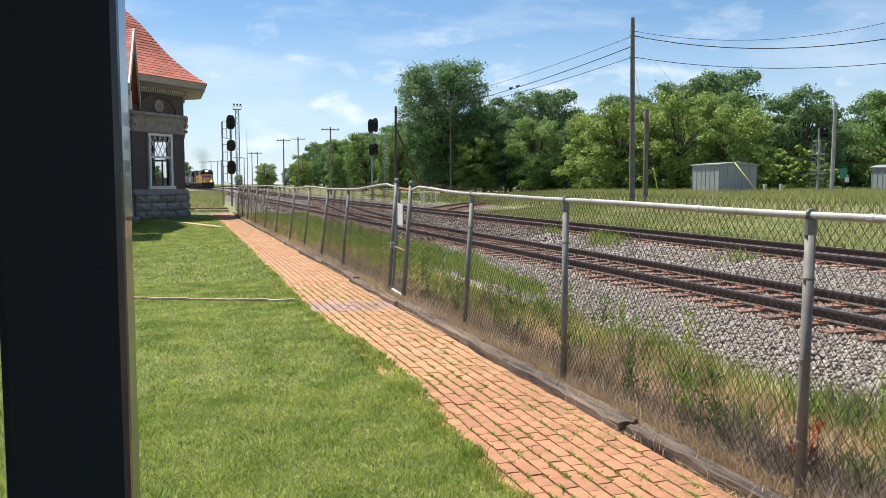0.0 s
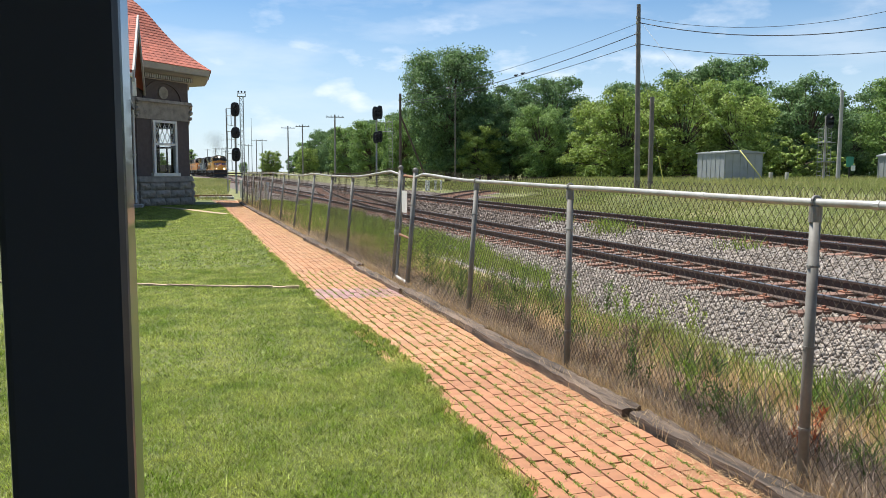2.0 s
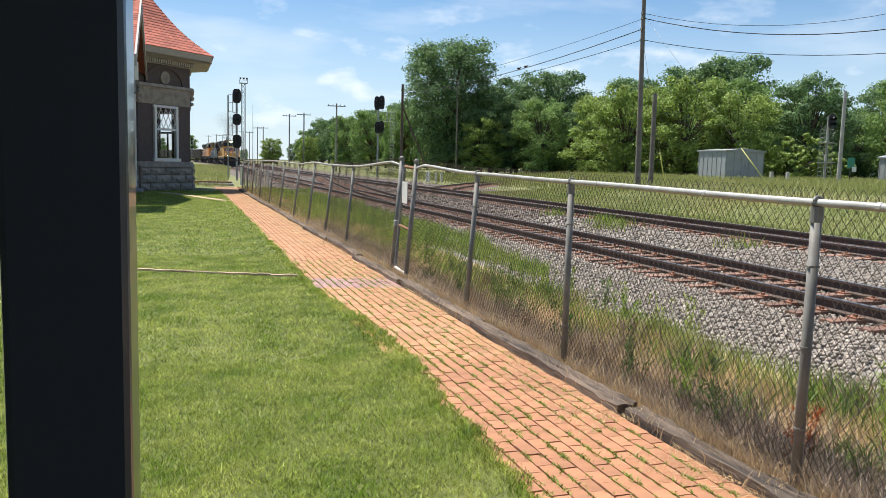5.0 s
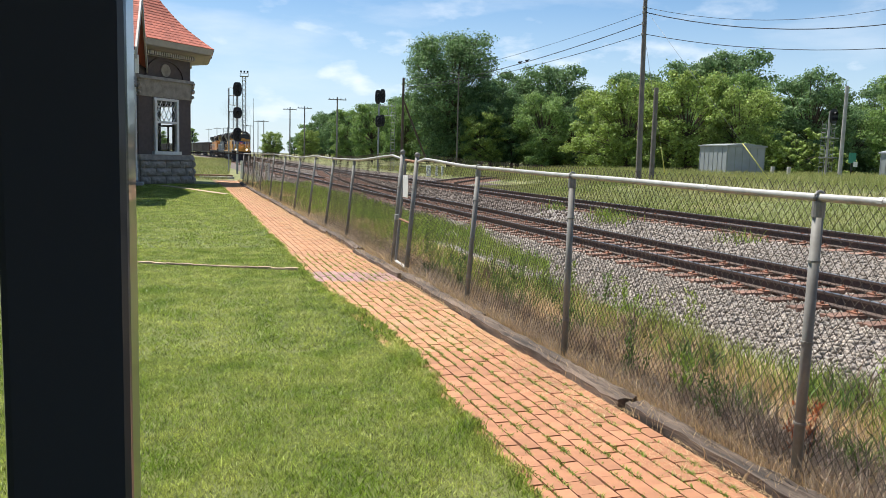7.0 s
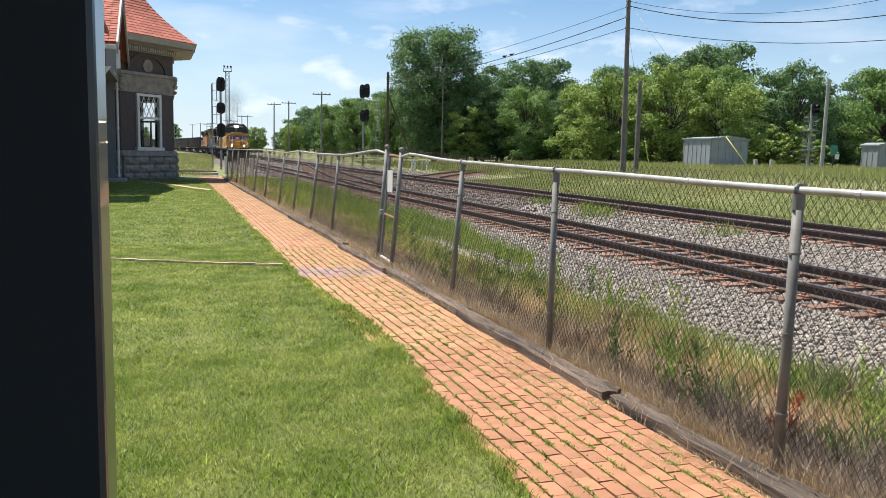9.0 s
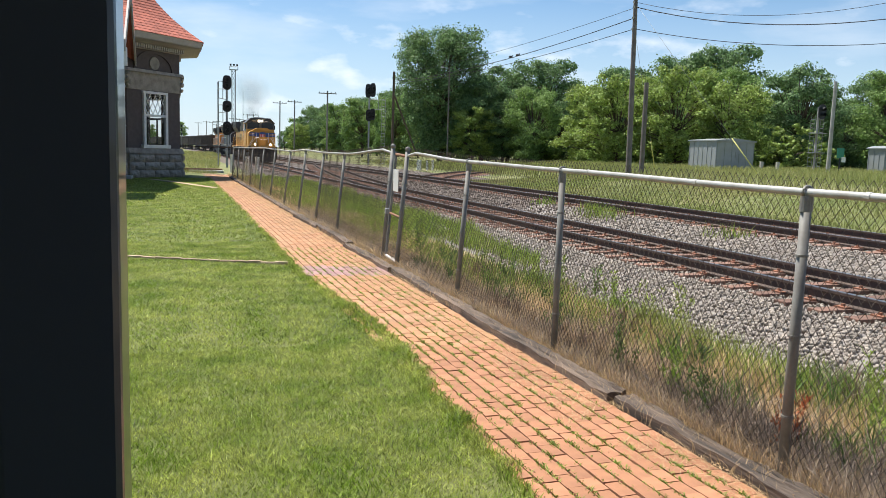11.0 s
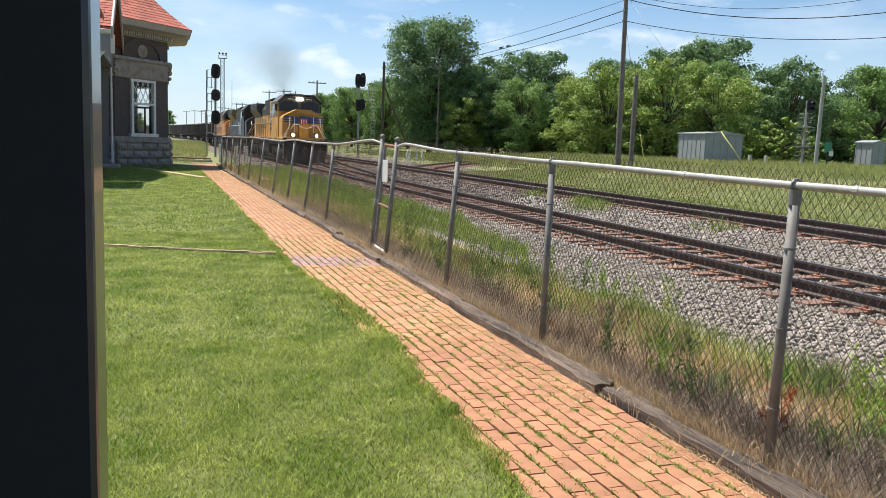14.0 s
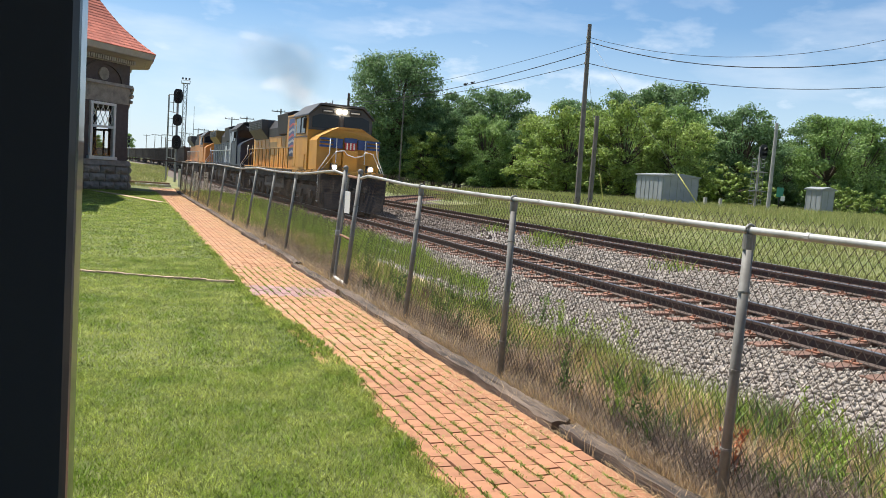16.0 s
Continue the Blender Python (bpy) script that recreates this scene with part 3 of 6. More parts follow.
    blades("straw_litter", x, y, 0 * x + 0.013, rng.uniform(0.006, 0.017, len(x)), 0.0038, 6.0, M_STRAW, "dry straw lying on the brick path", "straw", seed=14)
    # little weeds in the joints
    c = rng.integers(0, 11, 1500)
    y0 = 2.3 + 10.7 * rng.uniform(0, 1, 1500) ** 1.3
    x = np.repeat(1.66 + c * 0.1045, 14) + rng.normal(0, 0.011, 1500 * 14)
    y = np.repeat(y0, 14) + rng.normal(0, 0.028, 1500 * 14)
    keep = (np.repeat(rng.uniform(0, 1, 1500), 14) < 0.75) & (x < 2.72)
    blades("joint_weeds", x[keep], y[keep], 0 * x[keep] + 0.006, rng.uniform(0.010, 0.024, keep.sum()), 0.008, 1.6, M_WEED, "small green weeds in the brick joints", "weeds", seed=15)
    # rough field
    for n, u0, u1, y0, y1, w, hh in ((60000, 16.5, 24, 3, 45, 0.016, 0.14), (70000, 21.5, 62, 8, 95, 0.026, 0.55)):
        x, y = scatter(rng, n, u0, u1, y0, y1)
        keep = (x / np.maximum(y, 1) < 1.6)
        x, y = x[keep], y[keep]
        blades("field_grass", x, y, heights(x, y), rng.uniform(0.4, 1, len(x)) * hh, w, 0.6, M_FIELDBLADE, "rough pale green field grass", seed=16)
    # clumps of weeds in the gravel
    for cx, cy, r, n in ((11.6, 19.5, 0.5, 260), (12.0, 20.6, 0.35, 160), (11.7, 14.2, 0.3, 90), (11.9, 23.5, 0.4, 110)):
        x, y = rng.normal(cx, r / 2, n), rng.normal(cy, r, n)
        blades("gravel_weed", x, y, heights(x, y), rng.uniform(0.1, 0.35, n), 0.02, 0.9, M_WEED, "clump of green weeds in the gravel", "weeds", seed=17)
    # bank of grass behind the depot
    x, y = scatter(rng, 40000, -6, 7.2, 47, 150)
    keep = x < 2.6 + (y - 48) * 0.06
    x, y = x[keep], y[keep]
    blades("bank_grass", x, y, heights(0 * x, y), rng.uniform(0.08, 0.26, len(x)), 0.03, 1.0, M_FIELDBLADE, "rough grass behind the depot", seed=18)


def build_stones():
    """Loose gravel: small broken stones."""
    rng = np.random.default_rng(9)
    octa = np.array([(1, 0, 0), (0, 1, 0), (-1, 0, 0), (0, -1, 0), (0, 0, 1), (0, 0, -1)], float)
    tri = np.array([(0, 1, 4), (1, 2, 4), (2, 3, 4), (3, 0, 4), (1, 0, 5), (2, 1, 5), (3, 2, 5), (0, 3, 5)])
    for n, y0, y1, size in ((48000, 2.5, 13, 0.029), (20000, 13, 22, 0.04), (15000, 22, 62, 0.062)):
        x, y = scatter(rng, n, 4.7, 16.2, y0, y1)
        keep = (x > 5.0 + 0.5 * np.sin(y * 0.8) * np.cos(y * 0.33) + np.interp(y, (12, 20), (0, 1.6))) & (x / y < 1.5)
        x, y = x[keep], y[keep]
        m = len(x)
        z = heights(x, y) + rng.uniform(-0.01, 0.03, m) - np.where((abs(x - 9) < 0.75) | (abs(x - 13.4) < 0.75), 0.015, 0)
        s = size * rng.uniform(0.55, 1.35, (m, 1, 1)) * rng.uniform(0.6, 1.25, (m, 6, 3))
        ang = rng.uniform(0, 2 * np.pi, (2, m))
        v = octa[None] * s
        for (i, j), a in zip(((0, 1), (1, 2)), ang):
            c, d = np.cos(a)[:, None], np.sin(a)[:, None]
            p, q = v[:, :, i].copy(), v[:, :, j].copy()
            v[:, :, i], v[:, :, j] = p * c - q * d, p * d + q * c
        v += np.stack([x, y, z], 1)[:, None]
        f = (np.arange(m) * 6)[:, None, None] + tri[None]
        me = bpy.data.meshes.new("ballast")
        me.vertices.add(m * 6)
        me.vertices.foreach_set("co", v.ravel())
        me.loops.add(m * 24)
        me.loops.foreach_set("vertex_index", f.ravel())
        me.polygons.add(m * 8)
        me.polygons.foreach_set("loop_start", np.arange(m * 8) * 3)
        me.update(calc_edges=True)
        me.materials.append(M_STONE if y0 < 20 else M_STONEDARK)
        tagged(new("ballast", me), "grey broken stone ballast round the tracks", "gravel", kind="stuff")


def run(x0, lift, ys):
    """A line along a track at that side-step, that follows the bend."""
    return [(x0 - bend(y), y, lift + rise(y)) for y in ys]


def sweep(points, outline):
    """An outline (x, z) carried along points."""
    bm, rings = bmesh.new(), []
    for x, y, z in points:
        rings.append([bm.verts.new((x + a, y, z + b)) for a, b in outline])
    n = len(outline)
    for p, q in zip(rings, rings[1:]):
        for k in range(n):
            bm.faces.new((p[k], p[(k + 1) % n], q[(k + 1) % n], q[k]))
    bmesh.ops.recalc_face_normals(bm, faces=bm.faces)
    return bm


RAIL_SHAPE = [(-0.07, -0.17), (0.07, -0.17), (0.07, -0.155), (0.012, -0.135), (0.012, -0.045), (0.036, -0.035), (0.036, -0.004), (-0.036, -0.004), (-0.036, -0.035), (-0.012, -0.045), (-0.012, -0.135), (-0.07, -0.155)]


def build_track(centre, top, label):
    ys = list(range(-20, 60, 10)) + list(range(60, 440, 12))
    tr = thing("railway_track", label, "railway track", kind="structure")
    for s in (-0.752, 0.752):
        rail = part("rail", sweep(run(centre + s, top, ys), RAIL_SHAPE), M_RAIL, tr, "rust-brown steel rail")
        part("rail_head", sweep(run(centre + s, top, ys), [(-0.03, -0.004), (0.03, -0.004), (0.028, 0.002), (-0.028, 0.002)]), M_RAILTOP, rail, "worn shiny rail head")
    me = None
    plates = bmesh.new()
    rnd = random.Random(centre)
    for i in range(118):
        y = -3 + i * 0.56
        z = top - 0.17 + rise(y)
        if me is None:
            sl = part("sleeper", B(-1.32, 1.32, -0.115, 0.115, -0.17, 0.0, bevel=0.012), M_SLEEPER, tr)
            me = sl.data
        else:
            sl = new("sleeper", me)
            sl.parent = tr
        sl.matrix_basis = pose(centre - bend(y) + rnd.uniform(-0.04, 0.04), y, z - 0.006, 0, 0, rnd.uniform(-1.2, 1.2))
        for s in (-0.752, 0.752):
            box(plates, centre + s - 0.17 - bend(y), centre + s + 0.17 - bend(y), y - 0.09, y + 0.09, z - 0.003, z + 0.016)
            for dx in (-0.11, 0.11):
                box(plates, centre + s + dx - 0.018 - bend(y), centre + s + dx + 0.018 - bend(y), y - 0.02, y + 0.02, z + 0.01, z + 0.05)
    tagged(part("tie_plate", plates, M_PLATE, tr, "rusty plates and spikes under the rails"), kind="stuff")
    far = bmesh.new()
    for i in range(118, 420):
        y = -3 + i * 0.56
        x, z = centre - bend(y), top - 0.17 + rise(y)
        box(far, x - 1.32, x + 1.32, y - 0.11, y + 0.11, z - 0.17, z - 0.006)
    tagged(part("far_sleepers", far, M_SLEEPER, tr), kind="stuff")
    return tr


def build_branch():
    """The connecting track that curves away across the field."""
    tr = thing("branch_track", "dark connecting track curving away over the field", "railway track", kind="structure")
    pts = []
    for i in range(41):
        t = i / 40
        a, b, c = Vector((14.6, 44, 0)), Vector((23, 62, 0)), Vector((64, 102, 0))
        p = a * (1 - t) ** 2 + b * 2 * t * (1 - t) + c * t * t
        pts.append(p)
    z = 0.2
    bed = bmesh.new()
    rails = [[], []]
    sl = bmesh.new()
    last = None
    for i, p in enumerate(pts):
        d = (pts[min(i + 1, 40)] - pts[max(i - 1, 0)]).normalized()
        s = Vector((d.y, -d.x, 0))
        zz = z + 0.25 * smooth(0, 30, i)
        for k, w in enumerate((-0.75, 0.75)):
            rails[k].append(tuple(p + s * w + Vector((0, 0, zz))))
        row = [bed.verts.new(p + s * w + Vector((0, 0, h + zz))) for w, h in ((-2.2, -0.3), (-1.5, -0.16), (1.5, -0.16), (2.2, -0.3))]
        if last:
            for k in range(3):
                bed.faces.new((last[k], last[k + 1], row[k + 1], row[k]))
            q = (pts[i - 1] + p) / 2
            for c in (pts[i - 1] * 0.67 + p * 0.33, pts[i - 1] * 0.33 + p * 0.67, p):
                rod(sl, c - s * 1.3 + Vector((0, 0, zz - 0.19)), c + s * 1.3 + Vector((0, 0, zz - 0.19)), 0.11, n=4)
        last = row
    for r in rails:
        part("rail", tube(r, 0.06, 5), M_RAIL, tr)
    tagged(part("sleepers", sl, M_SLEEPER, tr), kind="stuff")
    part("bed", bed, M_BED, tr, "stone bed")


def build_crossover():
    """Switch rails that lead from the near track over to the second one."""
    tr = thing("crossover_track", "dark switch rails joining the two tracks", "railway track", kind="structure")
    pts = []
    for i in range(31):
        t = i / 30
        p = Vector((TRACK_1, 30, 0.035)) * (1 - t) ** 2 + Vector((9.5, 46, 0.13)) * 2 * t * (1 - t) + Vector((TRACK_2, 74, 0.28)) * t * t
        pts.append(p)
    sides = [[], []]
    sl = bmesh.new()
    for i, p in enumerate(pts):
        d = (pts[min(i + 1, 30)] - pts[max(i - 1, 0)]).normalized()
        s = Vector((d.y, -d.x, 0))
        for k, w in enumerate((-0.752, 0.752)):
            sides[k].append(tuple(p + s * w))
        if i > 6:
            for f in (0.0, 0.4, 0.75):
                c = p.lerp(pts[i - 1], f)
                rod(sl, c - s * 1.4 + Vector((0, 0, -0.26)), c + s * 1.4 + Vector((0, 0, -0.26)), 0.11, n=4)
    for r in sides:
        part("rail", sweep(r, RAIL_SHAPE), M_RAIL, tr)
    tagged(part("sleepers", sl, M_SLEEPER, tr), kind="stuff")


def build_near_post():
    """The black painted post beside the camera."""
    p = thing("porch_post", "glossy black painted square metal post standing on the lawn", "post", (-0.0912, 0.702, 0), -0.4)
    part("shaft", B(-0.0385, 0.0525, -0.05, 0.05, 0.02, 2.9, bevel=0.006), M_BLACK, p)
    part("foot_plate", B(-0.09, 0.09, -0.09, 0.09, 0, 0.02, bevel=0.003), M_BLACK, p)


def build_dark_surround():
    """Unseen wall and roof added behind the camera to darken what the post mirrors."""
    solo("added_wall", B(-9, 1.2, -2.2, -2.0, 0, 3.1), M_HOUSEBRICK, "plain dark brick wall added unseen behind the camera", "wall", kind="structure")
    solo("added_roof", B(-9, 0.6, -2.2, 0.85, 2.9, 3.05), M_ENGDARK, "plain dark roof added unseen above the camera", "roof", kind="structure")


POSTS = [(0.8, 0.0, 1.53), (3.145, 0.004, 1.53), (5.78, 0.0, 1.555), (8.2, 0.10, 1.575), (10.72, 0.13, 1.65), (11.5, 0.13, 1.69), (15.1, 0.15, 1.58),
         (17.5, 0.19, 1.58), (20.0, 0.19, 1.615), (22.7, 0.19, 1.56), (26.0, 0.17, 1.59), (29.3, 0.17, 1.615), (33.0, 0.12, 1.60), (36.6, 0.1, 1.59), (39.5, 0.08, 1.58), (42.5, 0.05, 1.575)]
FENCE_X = 3.04


def link_mesh(a, b, name, parent):
    """Chain-link wire between two posts, from near the ground to above the rail."""
    (ya, la, ha), (yb, lb, hb) = a, b
    w, hv, r = 0.054, 0.072, 0.0018
    r = r if ya < 8 else 0.0017 if ya < 16 else 0.0012
    if ya > 16:
        w, hv = 0.075, 0.10
    cols, rows = int((yb - ya) / (w / 2)), int(1.56 / (hv / 2))
    k, j = np.meshgrid(np.arange(cols), np.arange(rows), indexing="ij")
    k, j = k.ravel(), j.ravel()

    def at(col, row):
        s, v = col / cols, row / rows
        lean, top = la + (lb - la) * s, ha + (hb - ha) * s + 0.075
        sag = 0.012 * np.sin(col * 0.21) * v
        z = 0.03 + v * (top - 0.03)
        return np.stack([FENCE_X + 0.034 + lean * v + sag, ya + (yb - ya) * s, z], 1)
    odd = (k + j) % 2
    p, q = at(k + odd, j), at(k + 1 - odd, j + 1)
    n = len(p)
    off = np.array([(0, 1, 0.35), (1, -0.5, 0.35), (-1, -0.5, -0.35)]) * r
    v = np.concatenate([p[:, None] + off, q[:, None] + off], 1).reshape(-1, 3)
    f = (np.arange(n) * 6)[:, None, None] + np.array([(0, 1, 4, 3), (1, 2, 5, 4), (2, 0, 3, 5)])
    me = bpy.data.meshes.new(name)
    me.vertices.add(n * 6)
    me.vertices.foreach_set("co", v.ravel())
    me.loops.add(n * 12)
    me.loops.foreach_set("vertex_index", f.ravel())
    me.polygons.add(n * 3)
    me.polygons.foreach_set("loop_start", np.arange(n * 3) * 4)
    me.update(calc_edges=True)
    me.materials.append(M_WIRE)
    ob = new(name, me)
    ob.parent = parent
    tagged(ob, "dark weathered chain-link wire")


def build_fence():
    fence = thing("chain_link_fence", "chain-link fence with grey posts and a pale top rail", "fence")
    for i, (y, lean, top) in enumerate(POSTS):
        gate = i in (4, 5)
        r = 0.032 if gate or i == len(POSTS) - 1 else 0.027
        post = part("post", rod(bmesh.new(), (FENCE_X, y, -0.06), (FENCE_X + lean, y, top + (0.03 if gate else -0.03)), r, n=14), M_GALV, fence, "grey galvanised post")
        for f in post.data.polygons:
            f.use_smooth = len(f.vertices) == 4
        if gate:
            cap = bmesh.new()
            bmesh.ops.create_uvsphere(cap, u_segments=12, v_segments=8, radius=0.042, matrix=Matrix.Translation((FENCE_X + lean, y, top + 0.045)))
            part("cap", cap, M_GALV, post)
        else:
            part("rail_clamp", rod(bmesh.new(), (FENCE_X + lean - 0.001, y, top - 0.10), (FENCE_X + lean, y, top - 0.02), r + 0.005, n=14), M_GALV, post)
            loop = tube([(FENCE_X + lean + 0.031 * math.cos(a), y, top + 0.031 * math.sin(a)) for a in np.linspace(-0.6, math.pi + 0.6, 9)], 0.008, 6)
            part("loop_cap", loop, M_GALV, post)
        for h in (0.35, 0.78, 1.2):
            part("tie", rod(bmesh.new(), (FENCE_X + lean * h / top, y, h), (FENCE_X + lean * h / top, y, h + 0.012), r + 0.006, n=10), M_GALV, post)
    for lo, hi in ((0, 4), (5, 15)):
        pts = []
        for a, b in zip(POSTS[lo:hi], POSTS[lo + 1:hi + 1]):
            for k in range(6):
                t = k / 6
                s = t * t * (3 - 2 * t)
                pts.append((FENCE_X + a[1] + (b[1] - a[1]) * t, a[0] + (b[0] - a[0]) * t, a[2] + (b[2] - a[2]) * s))
        last = POSTS[hi]
        pts.append((FENCE_X + last[1], last[0], last[2]))
        if lo == 0:
            pts[-1] = (pts[-1][0], pts[-1][1] + 0.0, 1.60)
        else:
            pts[0] = (pts[0][0], pts[0][1], 1.63)
        part("top_rail", tube(pts, 0.0205, 10), M_RAILGALV, fence, "pale galvanised top rail")
        for p, q in list(zip(pts, pts[1:]))[2::3]:
            part("rail_sleeve", rod(bmesh.new(), p, Vector(p) + (Vector(q) - Vector(p)).normalized() * 0.03, 0.023, n=10), M_RAILGALV, fence)
    for i in range(len(POSTS) - 1):
        if i != 4:
            link_mesh(POSTS[i], POSTS[i + 1], "wire_mesh", fence)

    gate = thing("gate", "narrow chain-link gate with a rusty frame and white board", "gate")
    y0, y1, l = 10.80, 11.36, 0.13

    def at(y, z):
        return (FENCE_X + 0.01 + l * z / 1.6, y, z)
    part("stile", rods([(at(y1, 0.1), at(y1, 1.66))], 0.021, 10), M_GALV, gate)
    part("stile", rods([(at(y0, 0.1), at(y0, 1.60))], 0.018, 10), M_GALV, gate)
    part("top_bar", rods([(at(y0, 1.60), at(y1, 1.62))], 0.02, 8), M_RUST, gate, "rusty top bar")
    part("middle_bar", rods([(at(y0, 0.72), at(y1, 0.74))], 0.018, 8), M_RUST, gate, "rusty middle bar")
    part("bottom_bar", rods([(at(y0, 0.08), at(y1, 0.1))], 0.022, 8), M_WHITE, gate, "pale bottom bar")
    part("latch", B(FENCE_X + 0.02, FENCE_X + 0.08, 11.42, 11.5, 0.72, 0.80, bevel=0.008), M_STEEL, gate)
    part("sign", B(FENCE_X + 0.06, FENCE_X + 0.066, 10.93, 11.2, 1.08, 1.40, bevel=0.002), M_WHITE, gate, "small blank white board")
    link_mesh((10.8, 0.13, 1.56), (11.36, 0.13, 1.58), "wire_mesh", gate)

    # the short fence that turns off beside the depot
    side = thing("side_fence", "dark pipe-railed fence running from the corner post to the depot", "fence")
    d = Vector((-1, 0.12, 0))
    a = Vector((FENCE_X + 0.05, 42.5, 0))
    part("top_rail", rods([(a + Vector((0, 0, 1.57)), a + d * 7 + Vector((0, 0, 1.57)))], 0.03, 8), M_RAIL, side)
    for k in (2,):
        p = a + d * (2.3 * (k + 1))
        part("post", rods([(p, p + Vector((0, 0, 1.57)))], 0.03, 8), M_GALV, side)

    for i, (x, y, r, h) in enumerate(((4.33, 48.4, 0.13, 1.05), (4.83, 47.7, 0.13, 1.05), (3.72, 52.5, 0.12, 1.1))):
        b = solo("bollard", rod(bmesh.new(), (x, y, -0.1), (x, y, h), r, n=14), M_WHITE, "pale concrete bollard beyond the fence", "bollard", "bollards by the crossing")


def build_crossing_timbers():
    for (x0, y0), (x1, y1), w, h, mat, label in (((-3.0, 51.2), (3.0, 50.6), 0.3, 0.22, M_SLEEPER, "dark timber baulk lying behind the path's end"),
                                               ((1.0, 49.6), (3.0, 49.3), 0.35, 0.14, M_CONCRETE, "pale board lying at the path's end")):
        d = Vector((x1 - x0, y1 - y0, 0))
        t = solo("baulk", B(0, d.length, 0, w, -0.02, h, bevel=0.02), mat, label, "timber")
        t.matrix_basis = pose(x0, y0, 0, 0, 0, math.degrees(math.atan2(d.y, d.x)))


def build_timbers():
    rnd = random.Random(4)
    y = 1.6
    while y < 40:
        n = 2.9 if y > 4.0 else 2.92
        bm = bmesh.new()
        box(bm, -0.085, 0.075, 0, n - 0.04, -0.08, 0.095)
        for k in range(1, 26):
            bmesh.ops.bisect_plane(bm, geom=bm.verts[:] + bm.edges[:] + bm.faces[:], plane_co=(0, n * k / 26, 0), plane_no=(0, 1, 0))
        for x in (-0.05, -0.02, -0.006, 0.004, 0.03, 0.052):
            bmesh.ops.bisect_plane(bm, geom=bm.verts[:] + bm.edges[:] + bm.faces[:], plane_co=(x, 0, 0), plane_no=(1, 0, 0))
        for v in bm.verts:
            v.co.x += 0.02 * noise.noise((v.co.y * 3 + y, v.co.x * 40, 1))
            if v.co.z > 0:
                v.co.z += 0.022 * noise.noise((v.co.y * 0.9 + y, v.co.x * 30, 5)) + 0.022 * noise.noise((v.co.y * 5 + y, v.co.x * 70, 9)) - 0.02
                if -0.012 < v.co.x < 0.0:                   # a long drying crack
                    v.co.z -= 0.03 * max(0, noise.noise((v.co.y * 1.3, y, 2)) + 0.4)
        t = solo("edging_timber", bm, M_TIMBER, "cracked grey weathered timber edging the brick path", "timber", "edging timbers")
        t.matrix_basis = pose(2.90 + rnd.uniform(-0.015, 0.015), y, rnd.uniform(-0.01, 0.01), rnd.uniform(-0.3, 0.3), 0, rnd.uniform(-0.8, 0.8))
        y += n


def kerb_y(x):
    return 11.18 + (1.6 - x) * 0.455


def build_kerb():
    """The thin brick edging across the lawn."""
    kerb = thing("lawn_edging", "thin pale edging of old bricks across the lawn", "edging", kind="structure")
    rnd = random.Random(2)
    me = None
    for i in range(27):
        if me is None:
            b = part("brick", B(-0.098, 0.098, -0.03, 0.03, -0.05, 0.035, bevel=0.006), M_EDGING, kerb)
            me = b.data
        else:
            b = new("brick", me)
            b.parent = kerb
        x = -3.2 + i * 0.180
        b.matrix_basis = pose(x, kerb_y(x) + rnd.uniform(-0.012, 0.012), rnd.uniform(-0.012, 0.008), 0, rnd.uniform(-2, 2), -24.5 + rnd.uniform(-3, 3))


def build_worn_line():
    """A bare sandy strip worn across the lawn from the depot to the path."""
    verts, faces = [], []
    for i in range(41):
        t = i / 40
        x, y = -0.9 + 2.55 * t, 38.6 - 6.7 * t + 0.25 * math.sin(t * 5)
        w = 0.16 + 0.05 * noise.noise((t * 9, 0, 0))
        verts += [(x - w, y - w * 0.4, 0.022), (x + w, y + w * 0.4, 0.022)]
        if i:
            faces.append((2 * i - 2, 2 * i - 1, 2 * i + 1, 2 * i))
    tagged(sheet("worn_strip", verts, faces, M_SOIL), "bare sandy strip worn across the lawn", "path", kind="structure")


